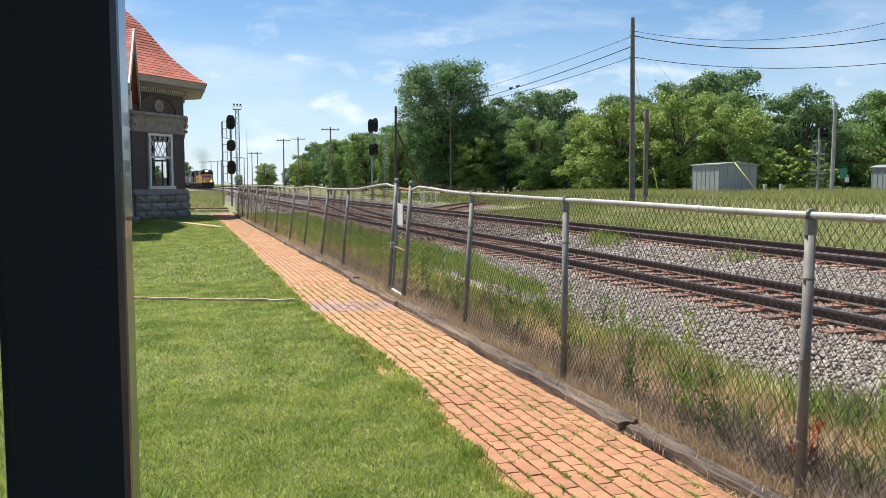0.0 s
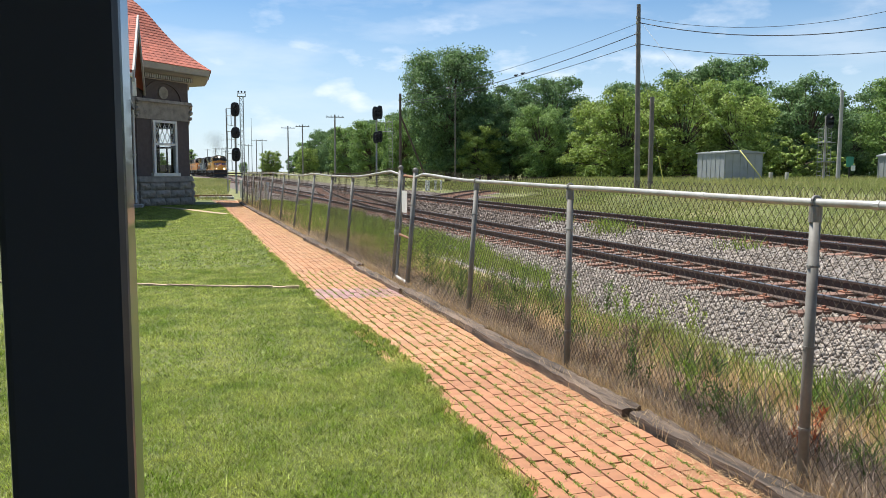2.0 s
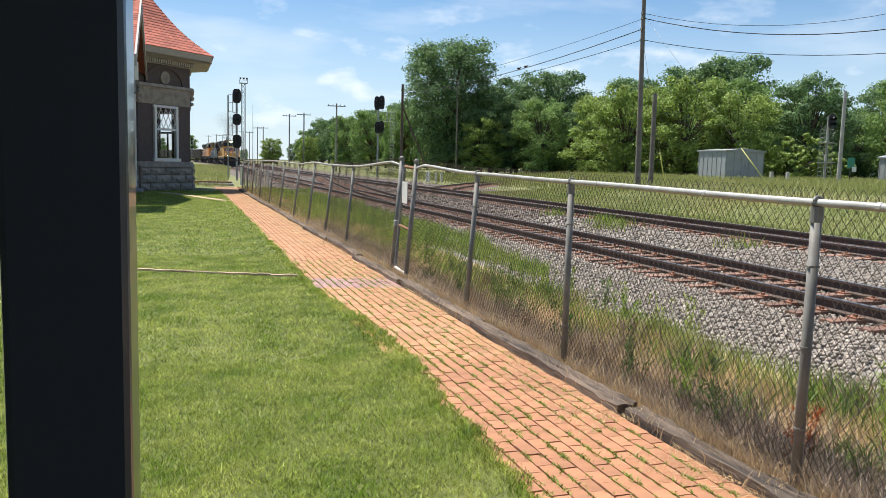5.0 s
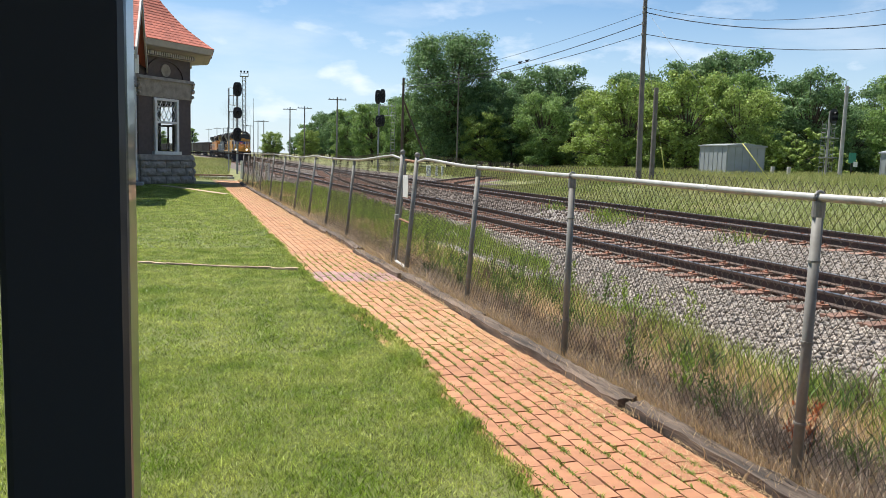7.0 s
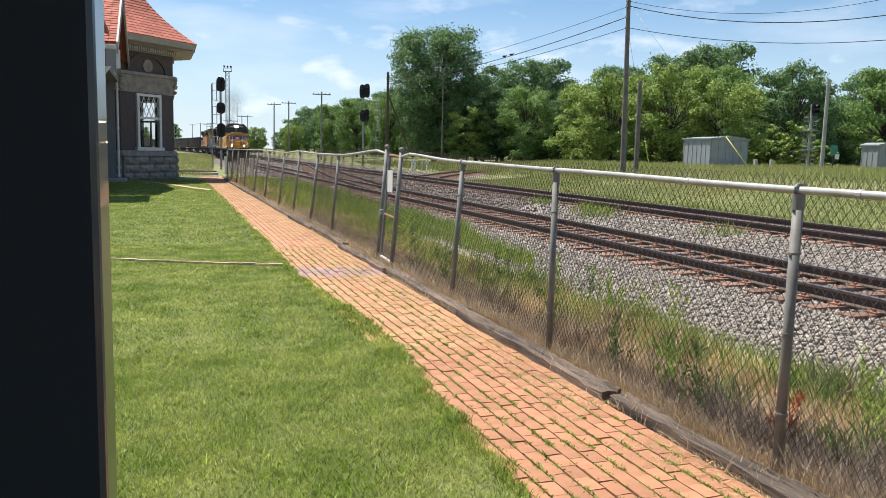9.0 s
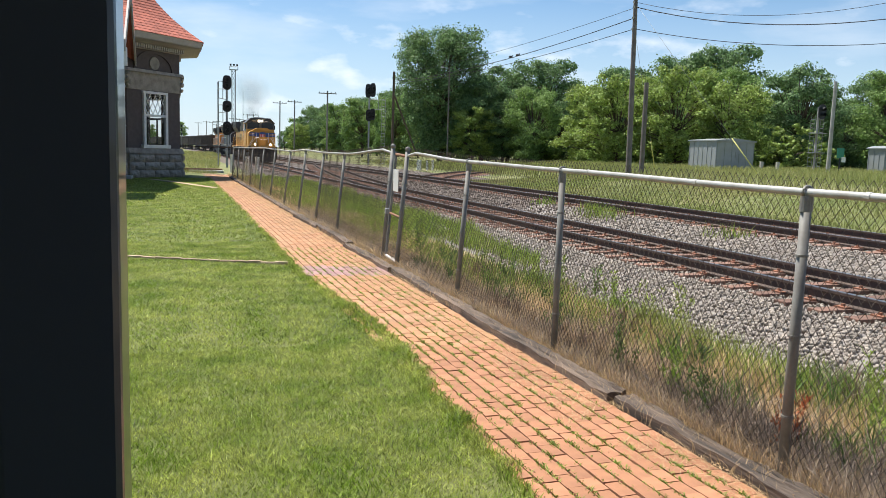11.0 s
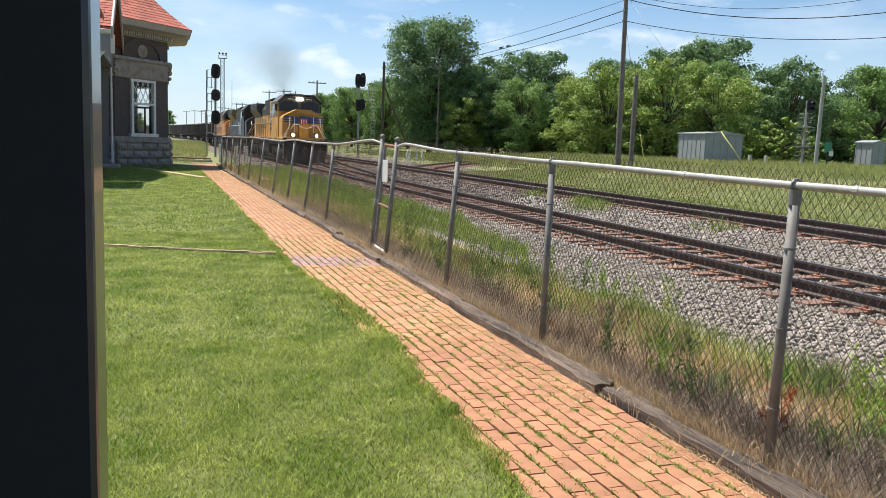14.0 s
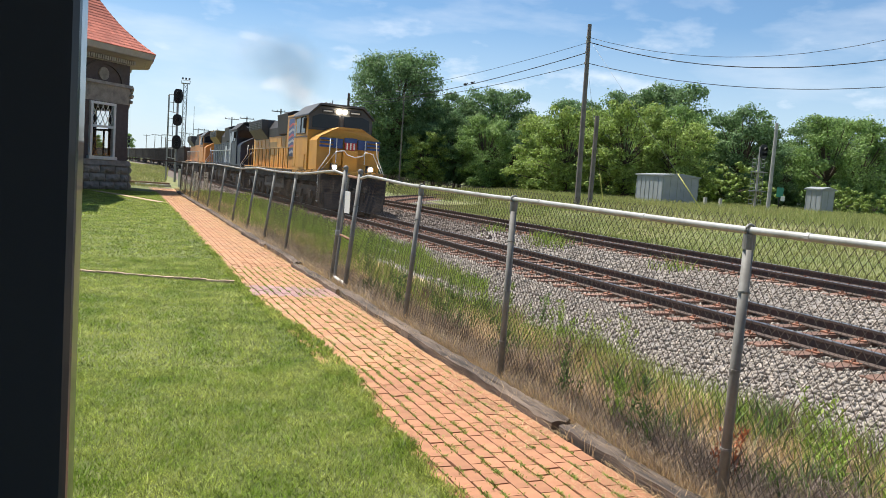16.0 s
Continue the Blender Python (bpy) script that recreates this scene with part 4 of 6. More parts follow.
def build_path():
    """The brick path: long joints run along it."""
    path = thing("brick_path", "red brick path laid in running bond with weedy joints", "path", kind="structure")
    rnd = random.Random(8)
    w, n = 0.1045, 0.158
    me = None
    far, blue = bmesh.new(), bmesh.new()
    fv, ff, bv, bf = [], [], [], []
    for c in range(11):
        x = 1.66 + (c + 0.5) * w
        for r in range(290):
            y = 2.0 + (r + (0.5 if c % 2 else 0)) * n + rnd.uniform(-0.006, 0.006)
            if y > 46:
                continue
            drift = 0.004 * (y - 4) if y > 13 else 0
            z = rnd.uniform(-0.003, 0.003) + 0.004 * noise.noise((x * 2, y * 1.5, 2))
            if y < 6.25:
                if me is None:
                    b = part("brick", B(-w / 2 + 0.0065, w / 2 - 0.0065, -n / 2 + 0.003, n / 2 - 0.003, -0.04, 0.012), M_BRICK, path)
                    me = b.data
                else:
                    b = new("brick", me)
                    b.parent = path
                b.matrix_basis = pose(x + rnd.uniform(-0.003, 0.003), y, z, rnd.uniform(-1.0, 1.0), rnd.uniform(-1.2, 1.2), rnd.uniform(-1.1, 1.1))
                continue
            v, f = (bv, bf) if 10.2 < y + 0.2 * (x - 1.7) < 11.0 else (fv, ff)
            k, tilt = len(v), rnd.uniform(-0.002, 0.002)
            for zz in (0.012, -0.03):
                for sx, sy in ((-1, -1), (1, -1), (1, 1), (-1, 1)):
                    v.append((x + drift + sx * (w / 2 - 0.0065), y + sy * (n / 2 - 0.003), z + zz + sx * tilt))
            f += [(k, k + 1, k + 2, k + 3), (k, k + 4, k + 5, k + 1), (k + 1, k + 5, k + 6, k + 2), (k + 2, k + 6, k + 7, k + 3), (k + 3, k + 7, k + 4, k)]
    tagged(sheet("far_bricks", fv, ff, M_BRICKJOIN, path), kind="stuff")
    tagged(sheet("purple_bricks", bv, bf, M_BRICKBLUE, path), "band of purple bricks across the path", kind="stuff")


# ---- trees ----
def build_tree(height, width, leaf, seed, low=0.12, clumps=60, per=70, leaf_size=0.42, name="tree", label="broad leafy green tree", lean=0.0, full=0.8):
    rng = np.random.default_rng(seed)
    t = thing(name, label, "tree", group="trees beyond the tracks")
    trunk = bmesh.new()
    fork = height * 0.35
    rod(trunk, (0, 0, -0.4), (0, 0, fork), height * 0.022, height * 0.016, 8)
    # rounded boughs first, then sprays of leaves over each bough
    boughs = []
    for k in range(max(14, clumps // 9)):
        h = low + 0.06 + (0.86 - low) * (k + rng.uniform(0, 1)) / max(14, clumps // 9)
        reach = width / 2 * (0.42 + 0.58 * math.sin(math.pi * min(1, (h - low) / (1.04 - low)) ** full))
        a, r = k * 2.4 + rng.uniform(-0.5, 0.5), reach * rng.uniform(0.45, 0.82)
        boughs.append((math.cos(a) * r + lean * h, math.sin(a) * r, h * height, width * rng.uniform(0.13, 0.22) * (0.8 if h > 0.82 else 1)))
    centres = []
    for k in range(clumps):
        x, y, z, s = boughs[k % len(boughs)]
        d = rng.normal(0, 1, 3) + np.array((0, 0, 0.25))
        d /= np.linalg.norm(d)
        q = np.array((x, y, z)) + d * s * rng.uniform(0.15, 1.05) ** 0.6 * np.array((1, 1, 0.8))
        centres.append((q[0], q[1], max(0.3, q[2]), height * rng.uniform(0.04, 0.075)))
    for x, y, z, s in centres[::4]:
        rod(trunk, (0, 0, min(fork, z * 0.7)), (x * 0.85, y * 0.85, z), height * 0.009, height * 0.002, 5)
    part("trunk", trunk, M_BARK, t, "grey-brown trunk and limbs")
    pts, nrm = [], []
    for x, y, z, s in centres:
        d = rng.normal(0, 1, (per, 3))
        d /= np.linalg.norm(d, axis=1)[:, None]
        rad = s * rng.uniform(0.45, 1.1, (per, 1)) * (1 + 0.3 * np.sin(d[:, :1] * 5 + x))
        p = np.array((x, y, z)) + d * rad * np.array((1.3, 1.3, 0.75))
        pts.append(p)
        nrm.append(d + rng.normal(0, 0.6, (per, 3)) + np.array((0, 0, 0.35)))
    p, d = np.concatenate(pts), np.concatenate(nrm)
    keep = p[:, 2] > 0.1
    p, d = p[keep], d[keep]
    d /= np.linalg.norm(d, axis=1)[:, None]
    n = len(p)
    side = np.cross(d, rng.normal(0, 1, (n, 3)))
    side /= np.linalg.norm(side, axis=1)[:, None]
    up = np.cross(d, side)
    s = leaf_size * rng.uniform(0.6, 1.3, (n, 1))
    v = np.stack([p - side * s * 0.5, p - up * s * 0.38, p + side * s * 0.6, p + up * s * 0.38], 1).reshape(-1, 3)
    me = bpy.data.meshes.new("crown")
    me.vertices.add(n * 4)
    me.vertices.foreach_set("co", v.ravel())
    me.loops.add(n * 4)
    me.loops.foreach_set("vertex_index", np.arange(n * 4))
    me.polygons.add(n)
    me.polygons.foreach_set("loop_start", np.arange(n) * 4)
    me.update(calc_edges=True)
    me.materials.append(leaf)
    c = new("crown", me)
    c.parent = t
    return t


def build_trees():
    rnd = random.Random(21)
    big = build_tree(18.6, 14.2, LEAVES[0], 3, full=1.25, low=0.03, clumps=420, per=150, leaf_size=0.26, label="tall dark green tree with a full crown")
    big.matrix_basis = pose(35.4, 103.9, 0.6, 0, 0, 20)
    kinds = [build_tree(14, 11, LEAVES[0], 31, 0.02, 230, 95, 0.29), build_tree(13, 11, LEAVES[2], 32, 0.02, 230, 95, 0.28), build_tree(10, 10, LEAVES[1], 33, 0.02, 230, 95, 0.235, label="light green spreading tree"),
             build_tree(16, 12, LEAVES[0], 34, 0.05, 240, 95, 0.30)]
    bush = build_tree(4.0, 5.5, LEAVES[1], 35, 0.0, 70, 60, 0.24, "shrub", "light green shrub at the edge of the field")
    # a belt of trees along the far side of the field, then on beside the line
    spots = []
    for i in range(17):
        az = radians(21 + i * 2.1)
        for row, far in ((0, 106), (1, 116)):
            d = far / math.cos(az - radians(18.8)) + rnd.uniform(-3, 3)
            a = az + row * 0.018 + rnd.uniform(-0.008, 0.008)
            k = rnd.choice((0, 1, 2, 1, 3)) if row == 0 else rnd.choice((0, 3, 1))
            spots.append((k, d * math.sin(a), d * math.cos(a), rnd.uniform(0.72, 1.08) * (0.97 if row else 0.78)))
    y = 118
    while y < 300:
        for dx in (0, 9):
            spots.append((rnd.choice((0, 1, 3, 2)), 52 + dx + rnd.uniform(-3, 3) - 0.4 * bend(y), y + rnd.uniform(-2, 2), rnd.uniform(0.85, 1.1)))
        y += 11
    # a light green stand nearer the tracks and darker ones beside it
    spots += [(2, 47, 66, 1.0), (2, 44, 72, 0.95), (2, 50, 62, 0.85), (2, 46, 80, 0.95), (1, 56, 70, 0.85), (0, 62, 66, 0.8), (1, 68, 60, 0.8), (2, 60, 76, 0.95), (1, 75, 62, 0.85),
              (3, 75, 96, 1.14), (3, 71, 99, 1.06), (0, 40, 100, 0.8), (1, 44, 92, 0.75), (1, 31, 112, 0.7), (1, 30, 128, 0.72), (1, 31, 150, 0.74), (0, 33, 172, 0.72), (2, 29, 190, 0.64), (1, 31, 215, 0.48), (0, 33, 245, 0.42)]
    used = set()
    for k, x, y, s in spots:
        m = pose(x, y, 0.7 + rise(y) * 0.5, 0, 0, rnd.uniform(0, 360)) @ Matrix.Scale(s, 4)
        if k not in used:
            used.add(k)
            kinds[k].matrix_basis = m
        else:
            c = copy_thing(kinds[k], m)
            c.matrix_basis = m
    first = True
    for i in range(60):
        y = 34 + i * 2.5
        x = 53 + rnd.uniform(-3, 3) - (max(0, y - 70) * 0.15) + (max(0, 66 - y) * 0.95)
        m = pose(x, y, 0.75, 0, 0, rnd.uniform(0, 360)) @ Matrix.Scale(rnd.uniform(0.6, 1.15), 4)
        if first:
            bush.matrix_basis, first = m, False
        else:
            copy_thing(bush, m).matrix_basis = m
    # far trees down the line
    for k, x, y, s in ((2, 20.5, 192, 0.62), (1, 3.0, 420, 0.95), (1, -8.2, 310, 0.62), (2, -6.6, 300, 0.32), (0, -1, 430, 0.6), (2, 9, 440, 0.5), (1, -9, 460, 0.6), (1, 40, 400, 0.5), (0, 48, 430, 0.55), (1, 30, 410, 0.45)):
        m = pose(x, y, 0.5, 0, 0, rnd.uniform(0, 360)) @ Matrix.Scale(s, 4)
        copy_thing(kinds[k], m).matrix_basis = m


# ---- poles, wires, signals ----
def build_poles():
    big = thing("utility_pole", "tall weathered wooden utility pole in the field", "utility pole")
    part("shaft", rod(bmesh.new(), (24.35, 38.4, 0.3), (24.45, 38.9, 11.0), 0.17, 0.11, 12), M_POLE, big)
    for z in (10.26, 10.0, 9.4, 8.8):
        part("insulator", rod(bmesh.new(), (24.3, 38.8, z - 0.06), (24.3, 38.8, z + 0.06), 0.06, n=8), M_CONCRETE, big)
    short = thing("short_pole", "short dark wooden pole in the field", "pole")
    part("shaft", rod(bmesh.new(), (26.3, 40.1, 0.4), (26.35, 40.2, 6.1), 0.15, 0.13, 10), M_POLE, short)
    dark = thing("line_pole", "dark wooden pole with a brace beside the tracks", "utility pole")
    part("shaft", rod(bmesh.new(), (20.6, 75, 0), (20.6, 75, 9.3), 0.15, 0.11, 10), M_BARK, dark)
    part("brace", rod(bmesh.new(), (20.7, 75, 7.0), (23.4, 75.6, 1.2), 0.09, n=8), M_BARK, dark)
    lamp = thing("light_pole", "slim grey pole with a small lamp before the trees", "street lamp")
    part("shaft", rod(bmesh.new(), (31.8, 90.5, 0.2), (31.8, 90.7, 11.8), 0.10, 0.07, 8), M_POLE, lamp)
    part("arm", rod(bmesh.new(), (31.8, 90.7, 11.6), (30.9, 90.4, 11.8), 0.03, n=6), M_STEEL, lamp)
    part("lamp_head", B(30.6, 30.95, 90.3, 90.5, 11.68, 11.84, bevel=0.04), M_CONCRETE, lamp)
    right = thing("grey_pole", "plain pale grey pole beside the far signal", "pole")
    part("shaft", rod(bmesh.new(), (47.9, 47.6, 0.5), (48.1, 47.8, 8.0), 0.17, 0.13, 10), M_POLEGREY, right)
    # wires
    ends = [((24.35, 38.8, 9.95), (20.6, 75, 9.1)), ((24.35, 38.8, 9.4), (20.6, 75, 8.4)), ((24.35, 38.8, 8.8), (20.6, 75, 8.2))]
    onward = [((24.4, 38.8, 10.26), (45, 17, 17.8), 3.94), ((24.4, 38.8, 10.0), (45, 17, 14.95), 3.37), ((24.4, 38.8, 8.83), (45, 17, 11.5), 2.4)]
    for i in range(3):
        for a, q, sag in ((*ends[i], (0.45, 0.57, 0.5)[i]), onward[i]):
            pts = []
            for k in range(25):
                t = k / 24
                p = Vector(a).lerp(Vector(q), t)
                p.z -= sag * 4 * t * (1 - t)
                pts.append(p)
            solo("power_line", tube(pts, (0.013, 0.024, 0.018)[i], 5), M_CABLE, "thin dark wire between the poles", "cable", "wires")
    for q, r in (((29.5, 33.5, 0.6), 0.008), ((28.6, 42.0, 0.7), 0.008)):
        top = Vector((24.4, 38.8, 10.2)) if r == 0.008 and q[1] < 40 else Vector((24.4, 38.8, 9.0))
        g = solo("guy_wire", tube([top, q], 0.009, 5), M_STEEL, "steel guy wire with a yellow guard", "cable")
        part("guard", tube([Vector(q), Vector(q).lerp(top, 0.24)], 0.03, 6), M_CABLEYELLOW, g, "yellow plastic guard")
    for x, z in ((-0.2, 0.02), (0.25, 0.03)):
        t = 0.62 + x * 0.05
        p = Vector(ends[1][0]).lerp(Vector(ends[1][1]), 0.36 + x * 0.06)
        p.z -= 0.57 * 4 * 0.36 * 0.64 - 0.08
        bm = bmesh.new()
        bmesh.ops.create_uvsphere(bm, u_segments=8, v_segments=6, radius=0.09, matrix=Matrix.Translation(p) @ Matrix.Diagonal((1.6, 0.8, 0.9, 1)))
        bmesh.ops.create_uvsphere(bm, u_segments=6, v_segments=5, radius=0.05, matrix=Matrix.Translation(p + Vector((0.15, 0, 0.08))))
        solo("bird", bm, M_SIGNAL, "small dark bird perched on the wire", "bird", "birds on the wire")
    # row of crossarm poles down the line
    t = thing("crossarm_pole", "wooden telegraph pole with one crossarm", "utility pole", group="telegraph poles")
    part("shaft", rod(bmesh.new(), (0, 0, -0.3), (0, 0, 9.6), 0.13, 0.10, 8), M_POLEFAR, t)
    arm = part("crossarm", B(-1.25, 1.25, -0.05, 0.05, 9.18, 9.30), M_POLEFAR, t)
    for x in (-1.1, -0.5, 0.5, 1.1):
        part("insulator", rod(bmesh.new(), (x, 0, 9.3), (x, 0, 9.46), 0.05, n=6), M_STEEL, arm)
    t.matrix_basis = pose(20.7, 110, 0.05, 0, 0, -8)
    for x, y, s in ((20.6, 160, 1.08), (23.5, 160, 1.12), (20.5, 212, 1.0), (19.2, 214, 1.0), (19, 262, 1.05), (21.5, 268, 1.05), (17, 320, 1.1), (13.5, 330, 1.1), (14.5, 300, 1.0), (11, 350, 1.1), (19.5, 370, 1.1)):
        m = pose(x, y, rise(y), 0, 0, -8) @ Matrix.Scale(s, 4)
        copy_thing(t, m).matrix_basis = m
    tower = thing("lattice_mast", "tall slim steel lattice mast with floodlights on top", "mast")
    cx, cy, h, w = 11.4, 156.4, 15.9, 0.32
    legs = [(cx + a * w, cy + b * w) for a, b in ((-1, -1), (1, -1), (1, 1), (-1, 1))]
    for x, y in legs:
        part("leg", rod(bmesh.new(), (x, y, 0), (x, y, h), 0.06, n=5), M_STEEL, tower)
    pairs = []
    for k in range(16):
        for i in range(4):
            a, b = legs[i], legs[(i + 1) % 4]
            pairs.append(((*a, k * h / 16), (*b, (k + 1) * h / 16)))
    part("bracing", rods(pairs, 0.035, 4), M_STEEL, tower)
    part("platform", B(cx - 0.75, cx + 0.75, cy - 0.6, cy + 0.6, h, h + 0.1), M_STEEL, tower)
    part("platform_rail", rods([((cx - 0.75, cy - 0.6, h + 0.6), (cx + 0.75, cy - 0.6, h + 0.6)), ((cx - 0.75, cy - 0.6, h), (cx - 0.75, cy - 0.6, h + 0.6)), ((cx + 0.75, cy - 0.6, h), (cx + 0.75, cy - 0.6, h + 0.6))], 0.05, 4), M_STEEL, tower)
    for x in (-0.6, 0, 0.6):
        part("floodlight", B(cx + x - 0.16, cx + x + 0.16, cy - 0.9, cy - 0.6, h + 0.7, h + 1.05, bevel=0.05), M_SIGNAL, tower)
    ant = thing("radio_mast", "thin grey radio mast", "mast")
    part("shaft", rod(bmesh.new(), (14.3, 170, 0), (14.3, 170, 12.8), 0.09, 0.03, 6), M_STEEL, ant)


def signal_head(parent, x, y, z, w=0.36, h=0.55, lamps=2):
    """An oval black backboard with hooded lamps."""
    pts = [(x + w * math.copysign(abs(math.cos(a)) ** 0.6, math.cos(a)), z + h * math.copysign(abs(math.sin(a)) ** 0.75, math.sin(a))) for a in np.linspace(0, 2 * math.pi, 20, endpoint=False)]
    head = part("signal_head", P(pts, "y", y - 0.02, y + 0.02), M_SIGNAL, parent, "black oval signal head")
    part("housing", B(x - 0.16, x + 0.16, y + 0.02, y + 0.3, z - h * 0.75, z + h * 0.75, bevel=0.03), M_SIGNAL, head)
    for k in range(lamps):
        zz = z + (k - (lamps - 1) / 2) * 0.42
        part("hood", rod(bmesh.new(), (x, y - 0.3, zz - 0.02), (x, y - 0.02, zz), 0.15, 0.15, 10, caps=False), M_SIGNAL, head)
        part("lens", rod(bmesh.new(), (x, y - 0.04, zz), (x, y - 0.022, zz), 0.11, n=10), M_SIGNAL, head)


def ladder(parent, x, y, z0, z1, w=0.2):
    pairs = [((x - w, y, z0), (x - w, y, z1)), ((x + w, y, z0), (x + w, y, z1))]
    z = z0 + 0.3
    while z < z1:
        pairs.append(((x - w, y, z), (x + w, y, z)))
        z += 0.35
    part("ladder", rods(pairs, 0.022, 4), M_STEEL, parent, "grey steel ladder")


def build_signals():
    s = thing("railway_signal", "tall mast signal with three black heads and a ladder", "railway signal")
    x, y = 4.2, 64.8
    part("mast", rod(bmesh.new(), (x, y, -0.2), (x, y, 7.0), 0.085, n=10), M_STEEL, s)
    for z, h in ((6.55, 0.56), (4.72, 0.44), (3.0, 0.54)):
        signal_head(s, x, y - 0.25, z, 0.34, h, 2 if h > 0.5 else 1)
        part("platform_frame", rods([((x - 0.62, y, z - 1.2), (x, y, z - 1.3)), ((x - 0.62, y, z - 1.2), (x - 0.62, y, z + 0.1)), ((x - 0.3, y, z - 1.25), (x - 0.3, y, z + 0.1)), ((x - 0.62, y, z + 0.1), (x - 0.1, y, z + 0.1)), ((x - 0.62, y, z - 0.5), (x - 0.1, y, z - 0.5))], 0.03, 5), M_STEEL, s)
    part("rear_rail", rods([((x - 0.68, y + 0.1, 0), (x - 0.68, y + 0.1, 6.6)), ((x - 0.62, y + 0.4, 0), (x - 0.62, y + 0.4, 6.0))], 0.03, 5), M_STEEL, s)
    s = thing("railway_signal", "mast signal with clustered black heads beyond the tracks", "railway signal")
    x, y = 19.6, 80.8
    part("mast", rod(bmesh.new(), (x, y, -0.2), (x, y, 7.6), 0.09, n=10), M_STEEL, s)
    signal_head(s, x - 0.18, y - 0.25, 7.75, 0.32, 0.72)
    signal_head(s, x + 0.28, y - 0.35, 7.85, 0.3, 0.72)
    signal_head(s, x - 0.1, y - 0.25, 5.25, 0.32, 0.6)
    signal_head(s, x + 0.28, y - 0.35, 5.35, 0.28, 0.6)
    ladder(s, x + 1.6, y + 0.2, 0, 7.2, 0.2)
    part("platform_frame", rods([((x, y, 5.9), (x + 1.8, y + 0.2, 5.9)), ((x, y, 6.9), (x + 1.8, y + 0.2, 6.9)), ((x + 1.0, y, 5.9), (x + 1.0, y, 6.9))], 0.035, 5), M_STEEL, s)
    s = thing("railway_signal", "rust-grey signal mast with ladder seen before the trees", "railway signal")
    x, y = 50.8, 52.0
    part("mast", rod(bmesh.new(), (x, y, 0.5), (x, y, 6.4), 0.1, n=8), M_POLEGREY, s)
    ladder(s, x - 0.5, y, 0.5, 5.6, 0.22)
    ladder(s, x + 0.45, y, 0.5, 6.2, 0.18)
    signal_head(s, x + 0.1, y - 0.3, 6.0, 0.4, 0.6)
    for z in (2.6, 4.2):
        part("platform", B(x - 0.6, x + 0.6, y - 0.5, y + 0.3, z, z + 0.06), M_STEEL, s)
    s = thing("signal_ladder", "back of a pale steel signal ladder behind the hut", "railway signal")
    x, y = 55.0, 71.8
    ladder(s, x - 0.5, y, 0.6, 6.6, 0.25)
    ladder(s, x + 0.5, y, 0.6, 7.0, 0.25)
    part("platform_frame", rods([((x - 0.8, y, 5.4), (x + 1.4, y, 5.4)), ((x - 0.8, y, 6.3), (x + 1.4, y, 6.3)), ((x + 1.4, y, 5.4), (x + 1.4, y, 6.6))], 0.05, 5), M_STEEL, s)
    d = thing("distant_signal", "small far signal of three dark lamps", "railway signal")
    part("mast", rod(bmesh.new(), (2.4, 196, 0), (2.4, 196, 5.2), 0.04, n=5), M_STEEL, d)
    for z in (3.6, 4.7, 5.6):
        part("lamp", B(2.2, 2.6, 195.8, 196.0, z, z + 0.6, bevel=0.05), M_SIGNAL, d)


def build_huts():
    def hut(at, turn, lx, ly, h, label, windows=True):
        t = thing("equipment_hut", label, "hut", at, turn)
        body = part("body", B(0, lx, 0, ly, 0, h, bevel=0.03), M_HUT, t)
        n = int(ly / 0.55)
        for k in range(n + 1):
            y = 0.06 + (ly - 0.12) * k / n
            part("rib", B(-0.03, 0.0, y - 0.03, y + 0.03, 0.08, h - 0.1), M_HUT, body)
        n = max(2, int(lx / 0.7))
        for k in range(n + 1):
            x = 0.06 + (lx - 0.12) * k / n
            part("rib", B(x - 0.02, x + 0.02, -0.015, 0.0, 0.08, h - 0.1), M_HUTSHADE, body)
        roof = P([(-0.12, h), (lx + 0.12, h), (lx + 0.12, h + 0.10), (lx / 2, h + 0.28), (-0.12, h + 0.10)], "y", -0.12, ly + 0.12)
        part("roof", roof, M_HUT, t, "shallow metal roof")
        if windows:
            for dx in (0, 0.36):
                for dz in (0, 0.3):
                    part("vent", B(lx * 0.5 + dx, lx * 0.5 + dx + 0.3, -0.04, -0.016, h * 0.45 + dz, h * 0.45 + dz + 0.25), M_HUT, body)
        part("base", B(-0.05, lx + 0.05, -0.05, ly + 0.05, -0.6, 0.0), M_CONCRETE, t)
    hut((43.5, 55.3, 0.9), 0, 3.9, 3.7, 2.45, "ribbed grey metal equipment hut with a shallow roof in the field")
    hut((55.6, 49.4, 0.8), 0, 1.5, 1.7, 2.3, "small grey metal cabin in the field", False)
    s = thing("green_sign", "small green and white sign plate on a post", "sign")
    part("post", rod(bmesh.new(), (50.0, 48.6, 0.5), (50.0, 48.6, 2.8), 0.05, n=6), M_SIGNAL, s)
    part("plate", B(49.6, 50.3, 48.5, 48.54, 2.2, 3.0), M_GREEN, s)
    part("white_plate", B(50.05, 50.45, 48.45, 48.49, 1.9, 2.3), M_WHITE, s)
    for x, y in ((20.2, 65.1), (20.48, 65.3), (21.05, 65.1), (21.6, 65.2)):
        solo("marker_post", B(x - 0.08, x + 0.08, y - 0.08, y + 0.08, -0.1, 0.95, bevel=0.02), M_WHITE, "low white painted marker post by the tracks", "post", "white marker posts")
    for x, y in ((45.4, 52.0), (46.3, 51.2)):
        solo("stake", B(x - 0.12, x + 0.12, y - 0.1, y + 0.1, 0.6, 1.75, bevel=0.02), M_CONCRETE, "short pale post in the field", "post", "pale field posts")


